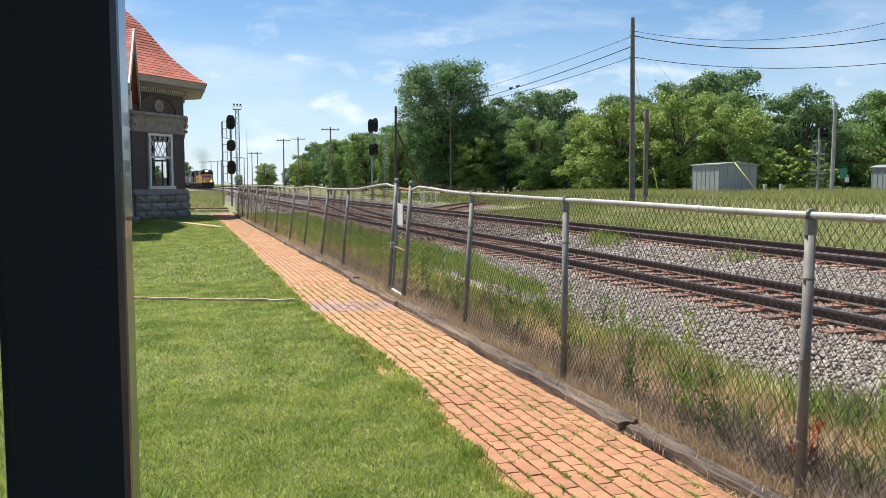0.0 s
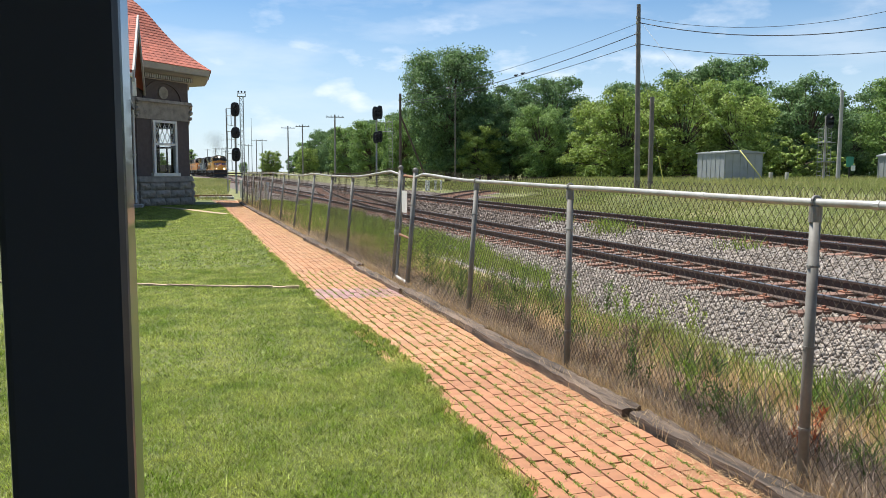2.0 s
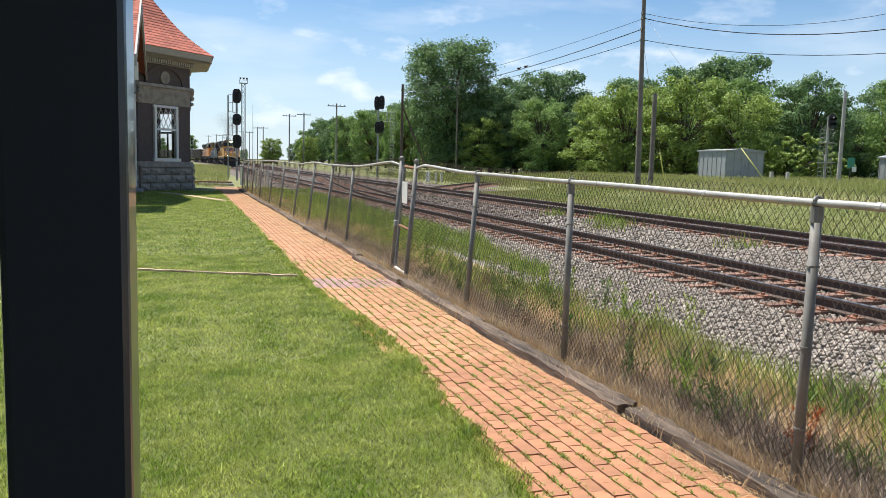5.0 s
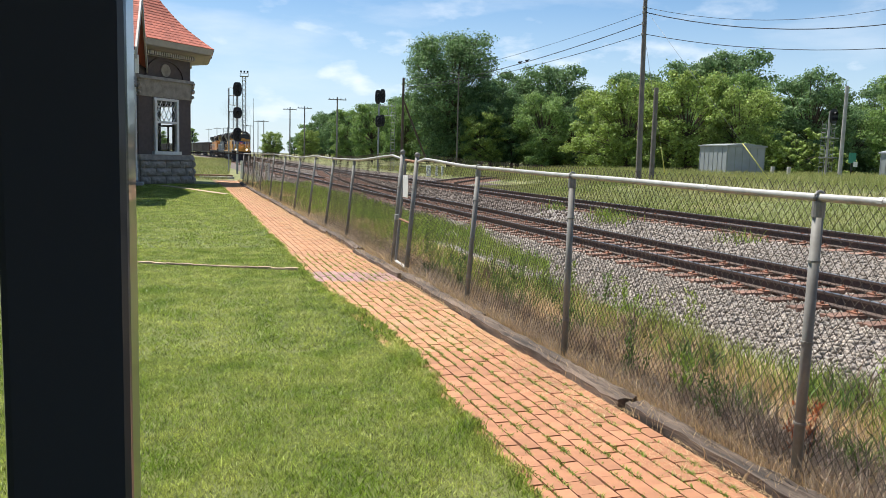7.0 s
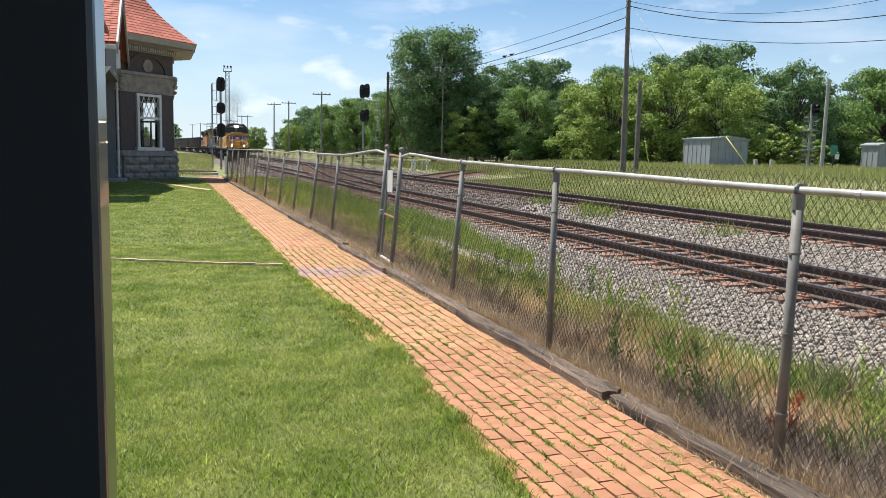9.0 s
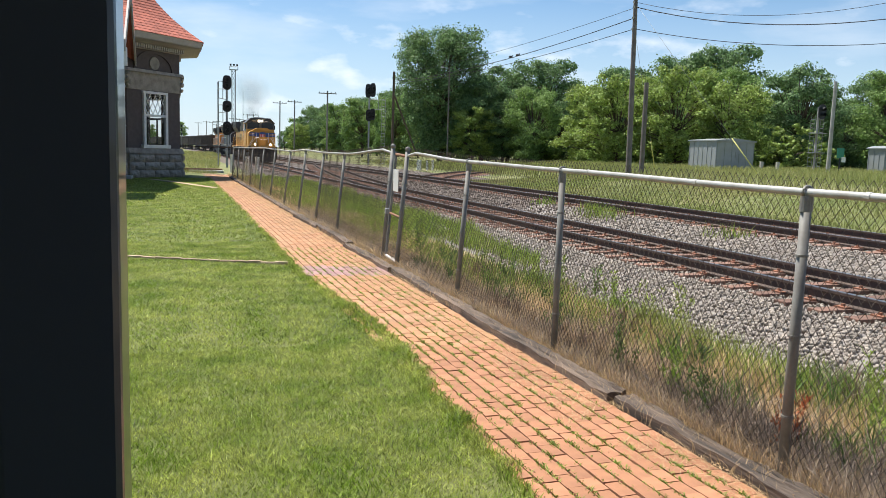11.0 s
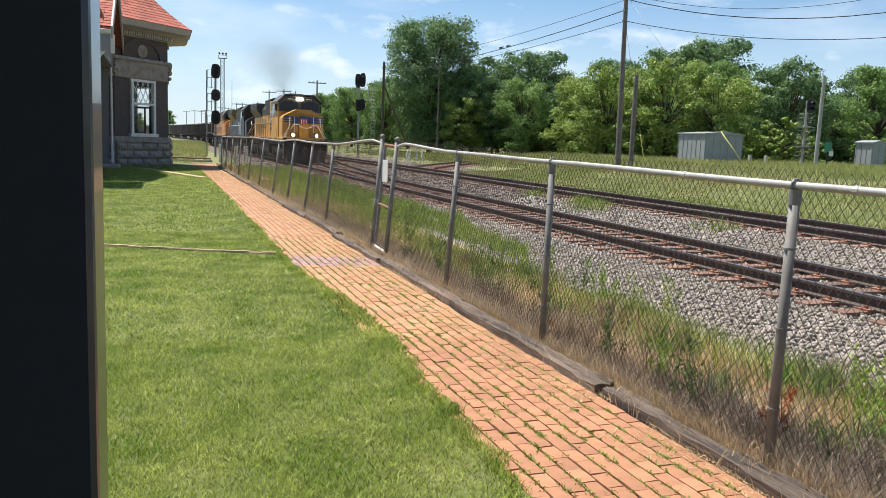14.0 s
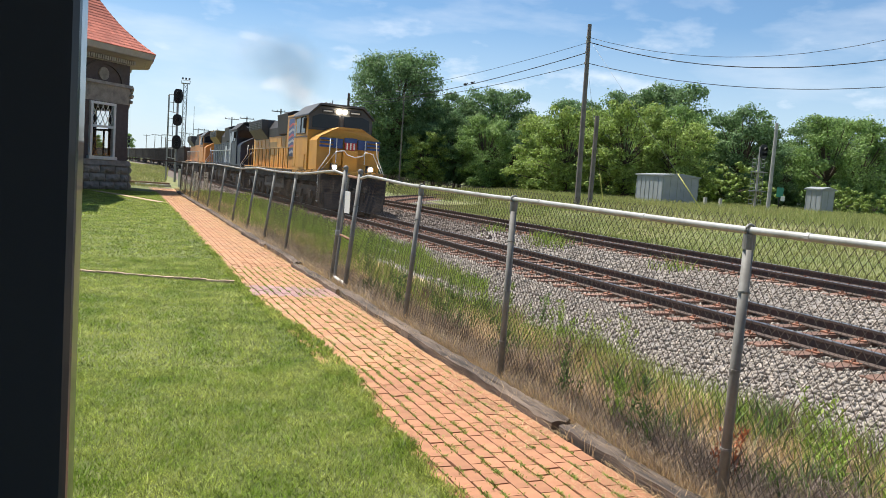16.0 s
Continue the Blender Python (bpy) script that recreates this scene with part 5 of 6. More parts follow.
# ---- the depot ----
def build_depot():
    depot = thing("depot", "old brick and stone depot with a red shingle roof", "building")
    side, cx, cy = 3.3, -3.56, 43.65
    ap = 4.0

    def ring(r, z):
        """Corners of the eight-sided tower whose sides lie r from its middle."""
        return [Vector((cx + r / math.cos(math.pi / 8) * math.cos(a), cy + r / math.cos(math.pi / 8) * math.sin(a), z)) for a in (math.pi / 8 + k * math.pi / 4 for k in range(8))]

    def drum(r0, z0, r1, z1):
        bm = bmesh.new()
        a, b = [bm.verts.new(p) for p in ring(r0, z0)], [bm.verts.new(p) for p in ring(r1, z1)]
        for k in range(8):
            bm.faces.new((a[k], a[(k + 1) % 8], b[(k + 1) % 8], b[k]))
        bm.faces.new(a[::-1]), bm.faces.new(b)
        return bm
    def face_matrix(f):
        """x along side f of the tower, -y outwards, z up."""
        p, q = ring(ap, 0)[f], ring(ap, 0)[(f + 1) % 8]
        d = (q - p).normalized()
        return Matrix.Translation((p + q) / 2) @ Matrix.Rotation(math.atan2(d.y, d.x), 4, "Z")
    wall = None
    h = side / 2 + 0.006
    for f in range(8):
        one = bmesh.new()
        if f in (6, 0):                                     # a window through the wall
            xs, zs = (-h, -0.70, 0.70, h), (1.3, 1.5, 4.05, 6.35)
            grid = [[[one.verts.new((x, y, z)) for z in zs] for x in xs] for y in (0.0, 0.3)]
            for a in range(3):
                for b in range(3):
                    if (a, b) != (1, 1):
                        for k in (0, 1):
                            g = grid[k]
                            one.faces.new((g[a][b], g[a + 1][b], g[a + 1][b + 1], g[a][b + 1]))
            g0, g1 = grid
            for p, q in (((1, 1), (2, 1)), ((2, 1), (2, 2)), ((2, 2), (1, 2)), ((1, 2), (1, 1))):
                one.faces.new((g0[p[0]][p[1]], g0[q[0]][q[1]], g1[q[0]][q[1]], g1[p[0]][p[1]]))
            bmesh.ops.recalc_face_normals(one, faces=one.faces)
        else:
            box(one, -h, h, 0.0, 0.3, 1.3, 6.35)
        bmesh.ops.transform(one, matrix=face_matrix(f), verts=one.verts)
        panel = part("tower_wall", one, M_HOUSEBRICK, depot, "dark brown brick wall")
        wall = panel if f == 6 else wall
    # rough stone base, block by block
    core = part("stone_base", drum(ap, -0.3, ap, 1.2), M_STONEWORK, depot, "rusticated grey stone base")
    part("water_table", drum(ap + 0.22, 1.16, ap + 0.12, 1.42), M_STONEWORK, core)
    me, rnd = None, random.Random(3)
    for f in range(8):
        if f not in (5, 6, 7):
            continue
        p, q = ring(ap, 0)[f], ring(ap, 0)[(f + 1) % 8]
        d = (q - p).normalized()
        ang = math.degrees(math.atan2(d.y, d.x))
        for c in range(3):
            s = 0.0 if c % 2 else -0.35
            while s < side:
                w = min(0.95, side - s)
                if me is None:
                    bm = B(-0.47, 0.47, -0.10, 0.1, 0.008, 0.385)
                    bmesh.ops.subdivide_edges(bm, edges=bm.edges[:], cuts=5, use_grid_fill=True)
                    for v in bm.verts:
                        if v.co.y < 0.05:                   # a bulging, rough-hewn face
                            v.co.y += 0.05 * noise.noise(v.co * 7) - 0.13 * max(0, 1 - (v.co.x / 0.47) ** 4) * max(0, 1 - ((v.co.z - 0.2) / 0.19) ** 2)
                    blk = part("stone_block", bm, M_STONEWORK, core)
                    me = blk.data
                else:
                    blk = new("stone_block", me)
                    blk.parent = core
                a = p + d * (max(s, 0) + (w + min(s, 0)) / 2 + 0.0)
                blk.matrix_basis = pose(a.x, a.y, c * 0.39 - 0.02, 0, 0, ang) @ Matrix.Diagonal(((w + min(s, 0)) / 0.95, 1, 1, 1))
                s += 0.95
    band = part("stone_band", drum(ap + 0.06, 4.15, ap + 0.1, 4.95), M_STONEWORK, depot, "grey stone band over the windows")
    part("band_cap", drum(ap + 0.22, 4.95, ap + 0.16, 5.10), M_STONEWORK, band)
    part("frieze", drum(ap + 0.10, 6.05, ap + 0.14, 6.5), M_TRIM, depot, "grey frieze under the eaves")
    eave = part("eave", drum(ap + 0.75, 6.32, ap + 1.02, 6.42), M_TRIM, depot)
    part("soffit", drum(ap + 0.12, 6.28, ap + 0.95, 6.34), M_TRIM, eave)
    part("gutter", drum(ap + 1.0, 6.40, ap + 1.12, 6.68), M_TRIM, eave, "deep grey gutter")
    # dentils, window, arch and plaque on each seen side
    for f in (5, 6):
        p, q = ring(ap, 0)[f], ring(ap, 0)[(f + 1) % 8]
        d, mid = (q - p).normalized(), (p + q) / 2
        ang = math.degrees(math.atan2(d.y, d.x))
        face = Matrix.Translation(mid) @ Matrix.Rotation(radians(ang), 4, "Z")   # x along the wall, -y outwards

        def put(name, bm, mat, parent, label=""):
            bmesh.ops.transform(bm, matrix=face, verts=bm.verts)
            return part(name, bm, mat, parent, label)
        for k in range(24):
            x = -1.6 + k * 3.2 / 23
            put("dentil", B(x - 0.045, x + 0.045, -0.34, -0.1, 6.08, 6.27), M_TRIM, eave)
    face = face_matrix(6)

    def put(name, bm, mat, parent, label=""):
        bmesh.ops.transform(bm, matrix=face, verts=bm.verts)
        return part(name, bm, mat, parent, label)
    # bulging corner stones at the band, rough stones at the foot
    for f in (6, 7):
        p = ring(ap + 0.1, 0)[f]
        for z, r, t in ((4.30, 0.10, 0.9), (4.58, 0.14, 0.9), (4.84, 0.10, 0.7)):
            bm = bmesh.new()
            bmesh.ops.create_icosphere(bm, subdivisions=2, radius=r, matrix=Matrix.Translation((p.x, p.y, z)) @ Matrix.Diagonal((1, 1, t, 1)))
            for v in bm.verts:
                v.co += Vector((noise.noise(v.co * 5), noise.noise(v.co * 5 + Vector((9, 0, 0))), 0)) * 0.05
            part("corner_stone", bm, M_STONEWORK, band)
    arch = bmesh.new()
    for k in range(14):
        a0, a1 = math.pi * k / 14, math.pi * (k + 1) / 14
        prism(arch, [(1.28 * math.cos(a0), 5.1 + 0.95 * math.sin(a0)), (1.28 * math.cos(a1), 5.1 + 0.95 * math.sin(a1)), (1.10 * math.cos(a1), 5.1 + 0.8 * math.sin(a1)), (1.10 * math.cos(a0), 5.1 + 0.8 * math.sin(a0))], "y", -0.07, 0.0)
    put("brick_arch", arch, M_HOUSEBRICK, wall, "raised brick arch")
    put("plaque", P([(0.3 * math.cos(a), 5.45 + 0.3 * math.sin(a)) for a in np.linspace(0, 2 * math.pi, 24, endpoint=False)], "y", -0.06, 0.0), M_STONEWORK, wall, "round pale stone plaque")
    win = put("window", B(-0.78, 0.78, -0.10, 0.06, 4.0, 4.12, bevel=0.01), M_WHITE, depot, "tall white sash window with diamond lattice above")
    for a in ((-0.76, -0.62), (0.62, 0.76)):
        put("frame", B(a[0], a[1], -0.12, 0.06, 1.58, 4.0, bevel=0.01), M_WHITE, win)
    put("sill", B(-0.86, 0.86, -0.18, 0.06, 1.42, 1.58, bevel=0.01), M_WHITE, win)
    put("meeting_rail", B(-0.62, 0.62, -0.10, 0.0, 2.92, 3.03), M_WHITE, win)
    put("pane", B(-0.62, 0.62, -0.04, -0.032, 1.58, 2.92), M_CLEAR, win, "clear glass, with the window opposite seen through it").visible_shadow = False
    put("pane", B(-0.62, 0.62, -0.04, -0.032, 3.03, 4.0), M_CLEAR, win).visible_shadow = False
    face = face_matrix(0)
    back = put("window", B(-0.78, 0.78, -0.10, 0.06, 4.0, 4.12, bevel=0.01), M_WHITE, depot, "white sash window on the far side of the bay")
    for a in ((-0.76, -0.62), (0.62, 0.76)):
        put("frame", B(a[0], a[1], -0.12, 0.06, 1.58, 4.0, bevel=0.01), M_ENGDARK, back)
    put("sill", B(-0.86, 0.86, -0.18, 0.06, 1.42, 1.58, bevel=0.01), M_WHITE, back)
    put("meeting_rail", B(-0.62, 0.62, -0.06, 0.0, 2.92, 3.03), M_ENGDARK, back)
    put("sash_bar", B(-0.04, 0.04, -0.06, 0.0, 1.58, 2.92), M_ENGDARK, back)
    face = face_matrix(6)
    lat = []
    for k in range(-3, 5):
        for sgn in (1, -1):
            x0, x1 = k * 0.31 - 0.155, k * 0.31 - 0.155 + sgn * 0.49
            lo, hi = 0.0, 1.0
            if x1 != x0:
                ts = sorted(((-0.62 - x0) / (x1 - x0), (0.62 - x0) / (x1 - x0)))
                lo, hi = max(lo, ts[0]), min(hi, ts[1])
            if hi > lo:
                lat.append(((x0 + (x1 - x0) * lo, -0.055, 3.03 + 0.95 * lo), (x0 + (x1 - x0) * hi, -0.055, 3.03 + 0.95 * hi)))
    put("lattice", rods(lat, 0.022, 4), M_WHITE, win, "white diamond lattice")
    # shingled roof, course by course, flared at the foot
    roof = bmesh.new()
    part("roof_core", drum(ap + 1.0, 6.55, 0.25, 11.1), M_SHINGLE, depot)
    rows = 30

    def reach(t):
        return (ap + 1.1) * (1 - t) + 0.2 * t - 0.42 * math.sin(math.pi * min(1, t * 1.6)) * (1 - t)

    def high(t):
        return 6.70 + 4.75 * t
    rv, rf = [], []
    for k in range(rows):
        t0, t1 = k / rows, (k + 1.25) / rows
        a, b = ring(reach(t0) + 0.05, high(t0)), ring(reach(min(1, t1)) + 0.02, high(min(1, t1)))
        for i in (4, 5, 6, 7):
            n = max(2, int((a[(i + 1) % 8] - a[i]).length / 0.3))
            for j in range(n):
                u0, u1 = j / n, (j + 0.96) / n
                k0 = len(rv)
                rv += [a[i].lerp(a[(i + 1) % 8], u0), a[i].lerp(a[(i + 1) % 8], u1), b[i].lerp(b[(i + 1) % 8], u1), b[i].lerp(b[(i + 1) % 8], u0)]
                rv += [v - Vector((0, 0, 0.03)) for v in rv[k0:k0 + 2]]
                rf += [(k0, k0 + 1, k0 + 2, k0 + 3), (k0 + 4, k0 + 5, k0 + 1, k0)]
    tagged(sheet("shingles", rv, rf, M_SHINGLE, depot), "red asphalt shingles", kind="stuff")
    # main block beside the tower
    main = part("main_wall", B(-16, cx - 1.0, 40.6, 52, 0, 6.3), M_HOUSEBRICK, depot)
    part("porch_wall", B(-9.0, -2.15, 39.3, 40.6, 0.12, 4.9), M_WALLGREY, depot, "plain grey boarded wall")
    part("porch_step", B(-6.0, -1.7, 38.2, 39.4, -0.1, 0.14, bevel=0.02), M_CONCRETE, depot, "low concrete step")
    part("main_roof", P([(39.2, 6.4), (46.3, 11.0), (53.4, 6.4), (46.3, 10.7)], "x", -16.5, -4.2), M_SHINGLE, depot)
    # wing with its gable towards the tracks: red slope, white boards and brackets
    xe = -1.45
    part("wing_roof", P([(30.5, 5.08), (35.5, 7.9), (40.5, 5.15), (40.5, 5.3), (35.5, 8.05), (30.5, 5.23)], "x", -12, xe - 0.06), M_SHINGLE, depot, "red shingled wing roof")
    sv, sf = [], []
    for k in range(24):
        for j in range(16):
            x0, x1 = xe - 0.06 - j * 0.3, xe - 0.06 - j * 0.3 - 0.29
            t0, t1 = k / 24, min(1, (k + 1.2) / 24)
            i0 = len(sv)
            for t, x in ((t0, x0), (t0, x1), (t1, x1), (t1, x0)):
                sv.append((x, 30.46 + 5.04 * t, 5.25 + 2.82 * t + (0.035 if t == t0 else 0.012)))
            sf.append((i0, i0 + 1, i0 + 2, i0 + 3))
    tagged(sheet("wing_shingles", sv, sf, M_SHINGLE, depot), kind="stuff")
    # a white board: the grey trim colour stands in for the shade on it
    gable = part("bargeboard", P([(30.4, 4.85), (35.5, 7.65), (40.6, 4.85), (40.6, 5.32), (35.5, 8.12), (30.4, 5.27)], "x", xe - 0.10, xe - 0.03), M_TRIM, depot, "white gable board in a grey shade tone")
    part("gable_wall", P([(31.2, 4.5), (39.8, 4.5), (39.8, 5.2), (35.5, 7.6), (31.2, 5.2)], "x", -9, xe - 0.5), M_WALLGREY, depot, "grey boarded gable")
    part("drop_post", B(xe - 0.12, xe + 0.02, 30.46, 30.58, 4.35, 5.0, bevel=0.02), M_WHITE, gable)
    part("drop_post", B(xe - 0.02, xe + 0.10, 40.4, 40.55, 4.75, 5.3, bevel=0.02), M_WHITE, gable)
    part("bracket", P([(xe - 0.75, 3.95), (xe - 0.5, 4.15), (xe - 0.3, 4.42), (xe - 0.75, 4.42)], "y", 30.6, 30.75), M_WHITE, gable)
    part("wing_gutter", B(-12, xe - 0.1, 30.32, 30.5, 5.0, 5.16, bevel=0.03), M_WHITE, gable)
    # the long low range behind it, whose eave shades the lawn
    part("range_wall", B(-9, -3.2, 28.6, 39.3, 0, 4.9), M_HOUSEBRICK, depot)
    part("range_roof", P([(-1.75, 5.6), (-8, 8.4), (-9.5, 8.4), (-9.5, 8.2), (-8, 8.2), (-1.75, 5.45)], "y", 26.9, 30.3), M_SHINGLE, depot)
    pipe = part("downspout", rods([((-2.02, 39.25, 0.2), (-2.02, 39.25, 4.6)), ((-2.02, 39.25, 4.6), (-1.98, 36.2, 4.72))], 0.055, 8), M_WHITE, depot, "white downspout")
    for z in (0.6, 2.4, 4.2):
        part("pipe_clip", B(-2.1, -1.94, 39.18, 39.36, z, z + 0.05), M_WHITE, pipe)


# ---- the train ----
def build_engine(body, upper, nose_mat, label, lit=True, markings=True, patch=None):
    """Nose towards -y, rail level at 0."""
    e = thing("locomotive", label, "locomotive", group="train")
    W = 1.42
    part("underframe", B(-1.35, 1.35, 0.9, 20.9, 1.15, 1.5, bevel=0.02), M_ENGDARK, e)
    part("side_sill", B(-W, W, 1.0, 20.8, 1.45, 1.62, bevel=0.015), body, e)
    part("pilot", P([(-1.4, 1.62), (1.4, 1.62), (1.4, 0.45), (1.2, 0.12), (-1.2, 0.12), (-1.4, 0.45)], "y", 0.35, 0.95), M_ENGDARK, e, "dark pilot plate")
    part("plow", P([(0.0, 0.1), (0.38, 0.1), (0.38, 0.8), (0.2, 0.75)], "x", -1.25, 1.25), M_ENGDARK, e)
    part("coupler", B(-0.15, 0.15, -0.25, 0.4, 0.75, 1.0, bevel=0.03), M_ENGDARK, e)
    part("anticlimber", B(-1.2, 1.2, 0.15, 0.9, 1.5, 1.66, bevel=0.02), nose_mat, e)
    # nose: wide, with chamfered top
    bm = bmesh.new()
    shape = [(-1.36, 1.62), (1.36, 1.62), (1.36, 2.90), (1.25, 3.08), (0.62, 3.42), (0.45, 3.46), (-0.45, 3.46), (-0.62, 3.42), (-1.25, 3.08), (-1.36, 2.90)]
    prism(bm, shape, "y", 1.15, 3.3)
    for v in bm.verts:
        if v.co.y < 1.2:
            v.co.y += 0.16 * max(0, v.co.z - 2.2)
            if abs(v.co.x) > 1.3:
                v.co.y += 0.22
    nose = part("nose", bm, nose_mat, e, "chamfered wide nose")
    part("nose_door", B(-0.32, 0.32, 1.10, 1.18, 1.66, 2.55, bevel=0.015), nose_mat, nose)
    part("number_step", B(-0.75, -0.38, 1.10, 1.16, 1.9, 2.4, bevel=0.015), nose_mat, nose)
    if markings:
        for s in (-1, 1):
            for k in range(3):
                part("wing_stripe", B(min(s * 0.32, s * 1.30), max(s * 0.32, s * 1.30), 1.185, 1.26, 2.62 + k * 0.15, 2.71 + k * 0.15), M_BLUE, nose, "blue stripe")
            part("stripe_field", B(min(s * 0.34, s * 0.72), max(s * 0.34, s * 0.72), 1.17, 1.25, 2.6, 2.98), M_BLUE, nose)
        badge = part("badge", P([(-0.26, 2.95), (0.26, 2.95), (0.24, 2.62), (0.0, 2.42), (-0.24, 2.62)], "y", 1.12, 1.2), M_RED, nose, "red white and blue shield")
        part("badge_top", B(-0.27, 0.27, 1.115, 1.2, 2.86, 3.06), M_BLUE, badge)
        for x in (-0.15, 0.0, 0.15):
            part("badge_stripe", B(x - 0.03, x + 0.03, 1.112, 1.2, 2.58, 2.85), M_WHITE, badge)
    # cab
    cab = part("cab", P([(-W, 1.62), (W, 1.62), (W, 4.0), (0.95, 4.42), (-0.95, 4.42), (-W, 4.0)], "y", 3.0, 5.9), body, e, "crew cab")
    part("cab_front", P([(-W + 0.01, 3.38), (W - 0.01, 3.38), (W - 0.01, 4.0), (0.94, 4.41), (-0.94, 4.41), (-W + 0.01, 4.0)], "y", 2.90, 3.02), upper, cab)
    part("cab_roof", P([(-W - 0.06, 3.97), (-0.97, 4.46), (0.97, 4.46), (W + 0.06, 3.97), (W + 0.06, 4.04), (0.98, 4.54), (-0.98, 4.54), (-W - 0.06, 4.04)], "y", 2.75, 6.0), upper, cab, "grey cab roof")
    for s in (-1, 1):
        part("windshield", P([(s * 0.12, 3.47), (s * 1.28, 3.47), (s * 1.28, 3.93), (s * 0.98, 4.06), (s * 0.12, 4.06)], "y", 2.87, 2.91), M_CABGLASS, cab, "dark windscreen")
        part("side_window", B(min(s * (W - 0.01), s * (W + 0.02)), max(s * (W - 0.01), s * (W + 0.02)), 3.5, 4.3, 3.25, 3.9), M_CABGLASS, cab)
        part("side_window", B(min(s * (W - 0.01), s * (W + 0.02)), max(s * (W - 0.01), s * (W + 0.02)), 4.5, 5.3, 3.25, 3.9), M_CABGLASS, cab)
        part("number_board", B(s * 0.62 - 0.27, s * 0.62 + 0.27, 2.855, 2.92, 4.14, 4.3), M_SIGNAL, cab, "number board with plain bars")
        part("number_bars", B(s * 0.62 - 0.2, s * 0.62 + 0.2, 2.85, 2.86, 4.19, 4.25), M_WHITE, cab)
        part("cab_trim", B(min(s * W, s * (W + 0.015)), max(s * W, s * (W + 0.015)), 3.02, 5.88, 3.05, 3.1), M_GREYROOF, cab)
    part("roof_horn", rods([((-0.4, 3.6, 4.54), (-0.4, 4.2, 4.66)), ((-0.2, 3.6, 4.54), (-0.2, 4.2, 4.66))], 0.06, 6), M_ENGDARK, cab)
    if lit:
        for x in (-0.13, 0.13):
            part("headlight", rod(bmesh.new(), (x, 2.80, 4.24), (x, 2.86, 4.24), 0.10, n=12), M_LAMP, cab, "lit twin headlight")
        for x in (-0.77, 0.77):
            hs = part("ditch_light_housing", B(x - 0.13, x + 0.13, 0.66, 0.95, 1.66, 1.95, bevel=0.02), M_ENGDARK, e)
            part("ditch_light", rod(bmesh.new(), (x, 0.58, 1.80), (x, 0.66, 1.80), 0.09, n=12), M_LAMP, hs, "lit ditch light")
    # tall equipment bay, long hood, radiators
    part("equipment_bay", B(-1.25, 1.25, 5.9, 8.4, 1.62, 4.2, bevel=0.04), body, e)
    bay_roof = part("bay_roof", P([(-1.27, 4.1), (-0.8, 4.42), (0.8, 4.42), (1.27, 4.1)], "y", 5.95, 8.4), upper, e)
    hood = part("long_hood", P([(-0.98, 1.62), (0.98, 1.62), (0.98, 3.75), (0.7, 4.2), (-0.7, 4.2), (-0.98, 3.75)], "y", 8.4, 20.2), body, e, "long engine hood")
    part("hood_top", P([(-1.01, 3.3), (-1.01, 3.77), (-0.72, 4.24), (0.72, 4.24), (1.01, 3.77), (1.01, 3.3)], "y", 8.42, 15.0), M_ENGDARK, e)
    part("radiator", P([(-1.0, 3.2), (1.0, 3.2), (1.42, 3.75), (1.42, 4.3), (-1.42, 4.3), (-1.42, 3.75)], "y", 15.0, 19.6), upper if patch is None else M_OLIVE, e, "flared radiator")
    part("dynamic_brake", P([(-1.15, 3.35), (1.15, 3.35), (1.25, 4.35), (0.9, 4.5), (-0.9, 4.5), (-1.25, 4.35)], "y", 8.5, 11.2), M_ENGDARK, e, "dark grille box")
    for k in range(3):
        part("roof_fan", rod(bmesh.new(), (0, 12.2 + k * 1.1, 4.2), (0, 12.2 + k * 1.1, 4.4), 0.48, n=14), M_ENGDARK, hood)
    part("exhaust_stack", B(-0.3, 0.3, 11.4, 11.9, 4.2, 4.5), M_ENGDARK, hood)
    part("antenna", rods([((0, 4.6, 4.54), (0, 4.6, 4.85))], 0.025, 5), M_ENGDARK, cab)
    for k in range(9):
        for s in (-1, 1):
            y = 8.7 + k * 1.22
            part("hood_door", B(min(s * 0.98, s * 1.0), max(s * 0.98, s * 1.0), y, y + 1.08, 1.72, 3.2), body, hood)
    if markings:
        for s in (-1, 1):
            flag = part("flag_panel", B(min(s * 1.25, s * 1.262), max(s * 1.25, s * 1.262), 6.1, 7.9, 2.2, 4.0), M_BLUE, e, "wavy red, white and blue flag")
            for k in range(6):
                part("flag_stripe", P([(6.1, 2.25 + k * 0.26), (7.0, 2.4 + k * 0.26), (7.9, 2.25 + k * 0.26), (7.9, 2.36 + k * 0.26), (7.0, 2.51 + k * 0.26), (6.1, 2.36 + k * 0.26)], "x", min(s * 1.25, s * 1.27), max(s * 1.25, s * 1.27)), M_RED if k % 2 else M_SILVER, flag)
            part("letter_panel", B(min(s * 1.0, s * 1.012), max(s * 1.0, s * 1.012), 12.2, 14.6, 2.3, 3.0), M_OLIVE, hood)
            part("cab_box", B(min(s * W, s * (W + 0.03)), max(s * W, s * (W + 0.03)), 3.4, 4.6, 1.7, 2.3, bevel=0.01), M_CONCRETE if not lit else body, cab)
    if patch is not None:
        for s in (-1, 1):
            part("pale_patch", P([(6.2, 1.7), (7.9, 1.7), (7.5, 3.9), (6.6, 3.9)], "x", min(s * 1.25, s * 1.27), max(s * 1.25, s * 1.27)), patch, e, "pale grey panel")
            part("pale_patch", P([(10.5, 1.7), (12.4, 1.7), (12.0, 3.0), (11.2, 3.0)], "x", min(s * 1.0, s * 1.02), max(s * 1.0, s * 1.02)), patch, e)
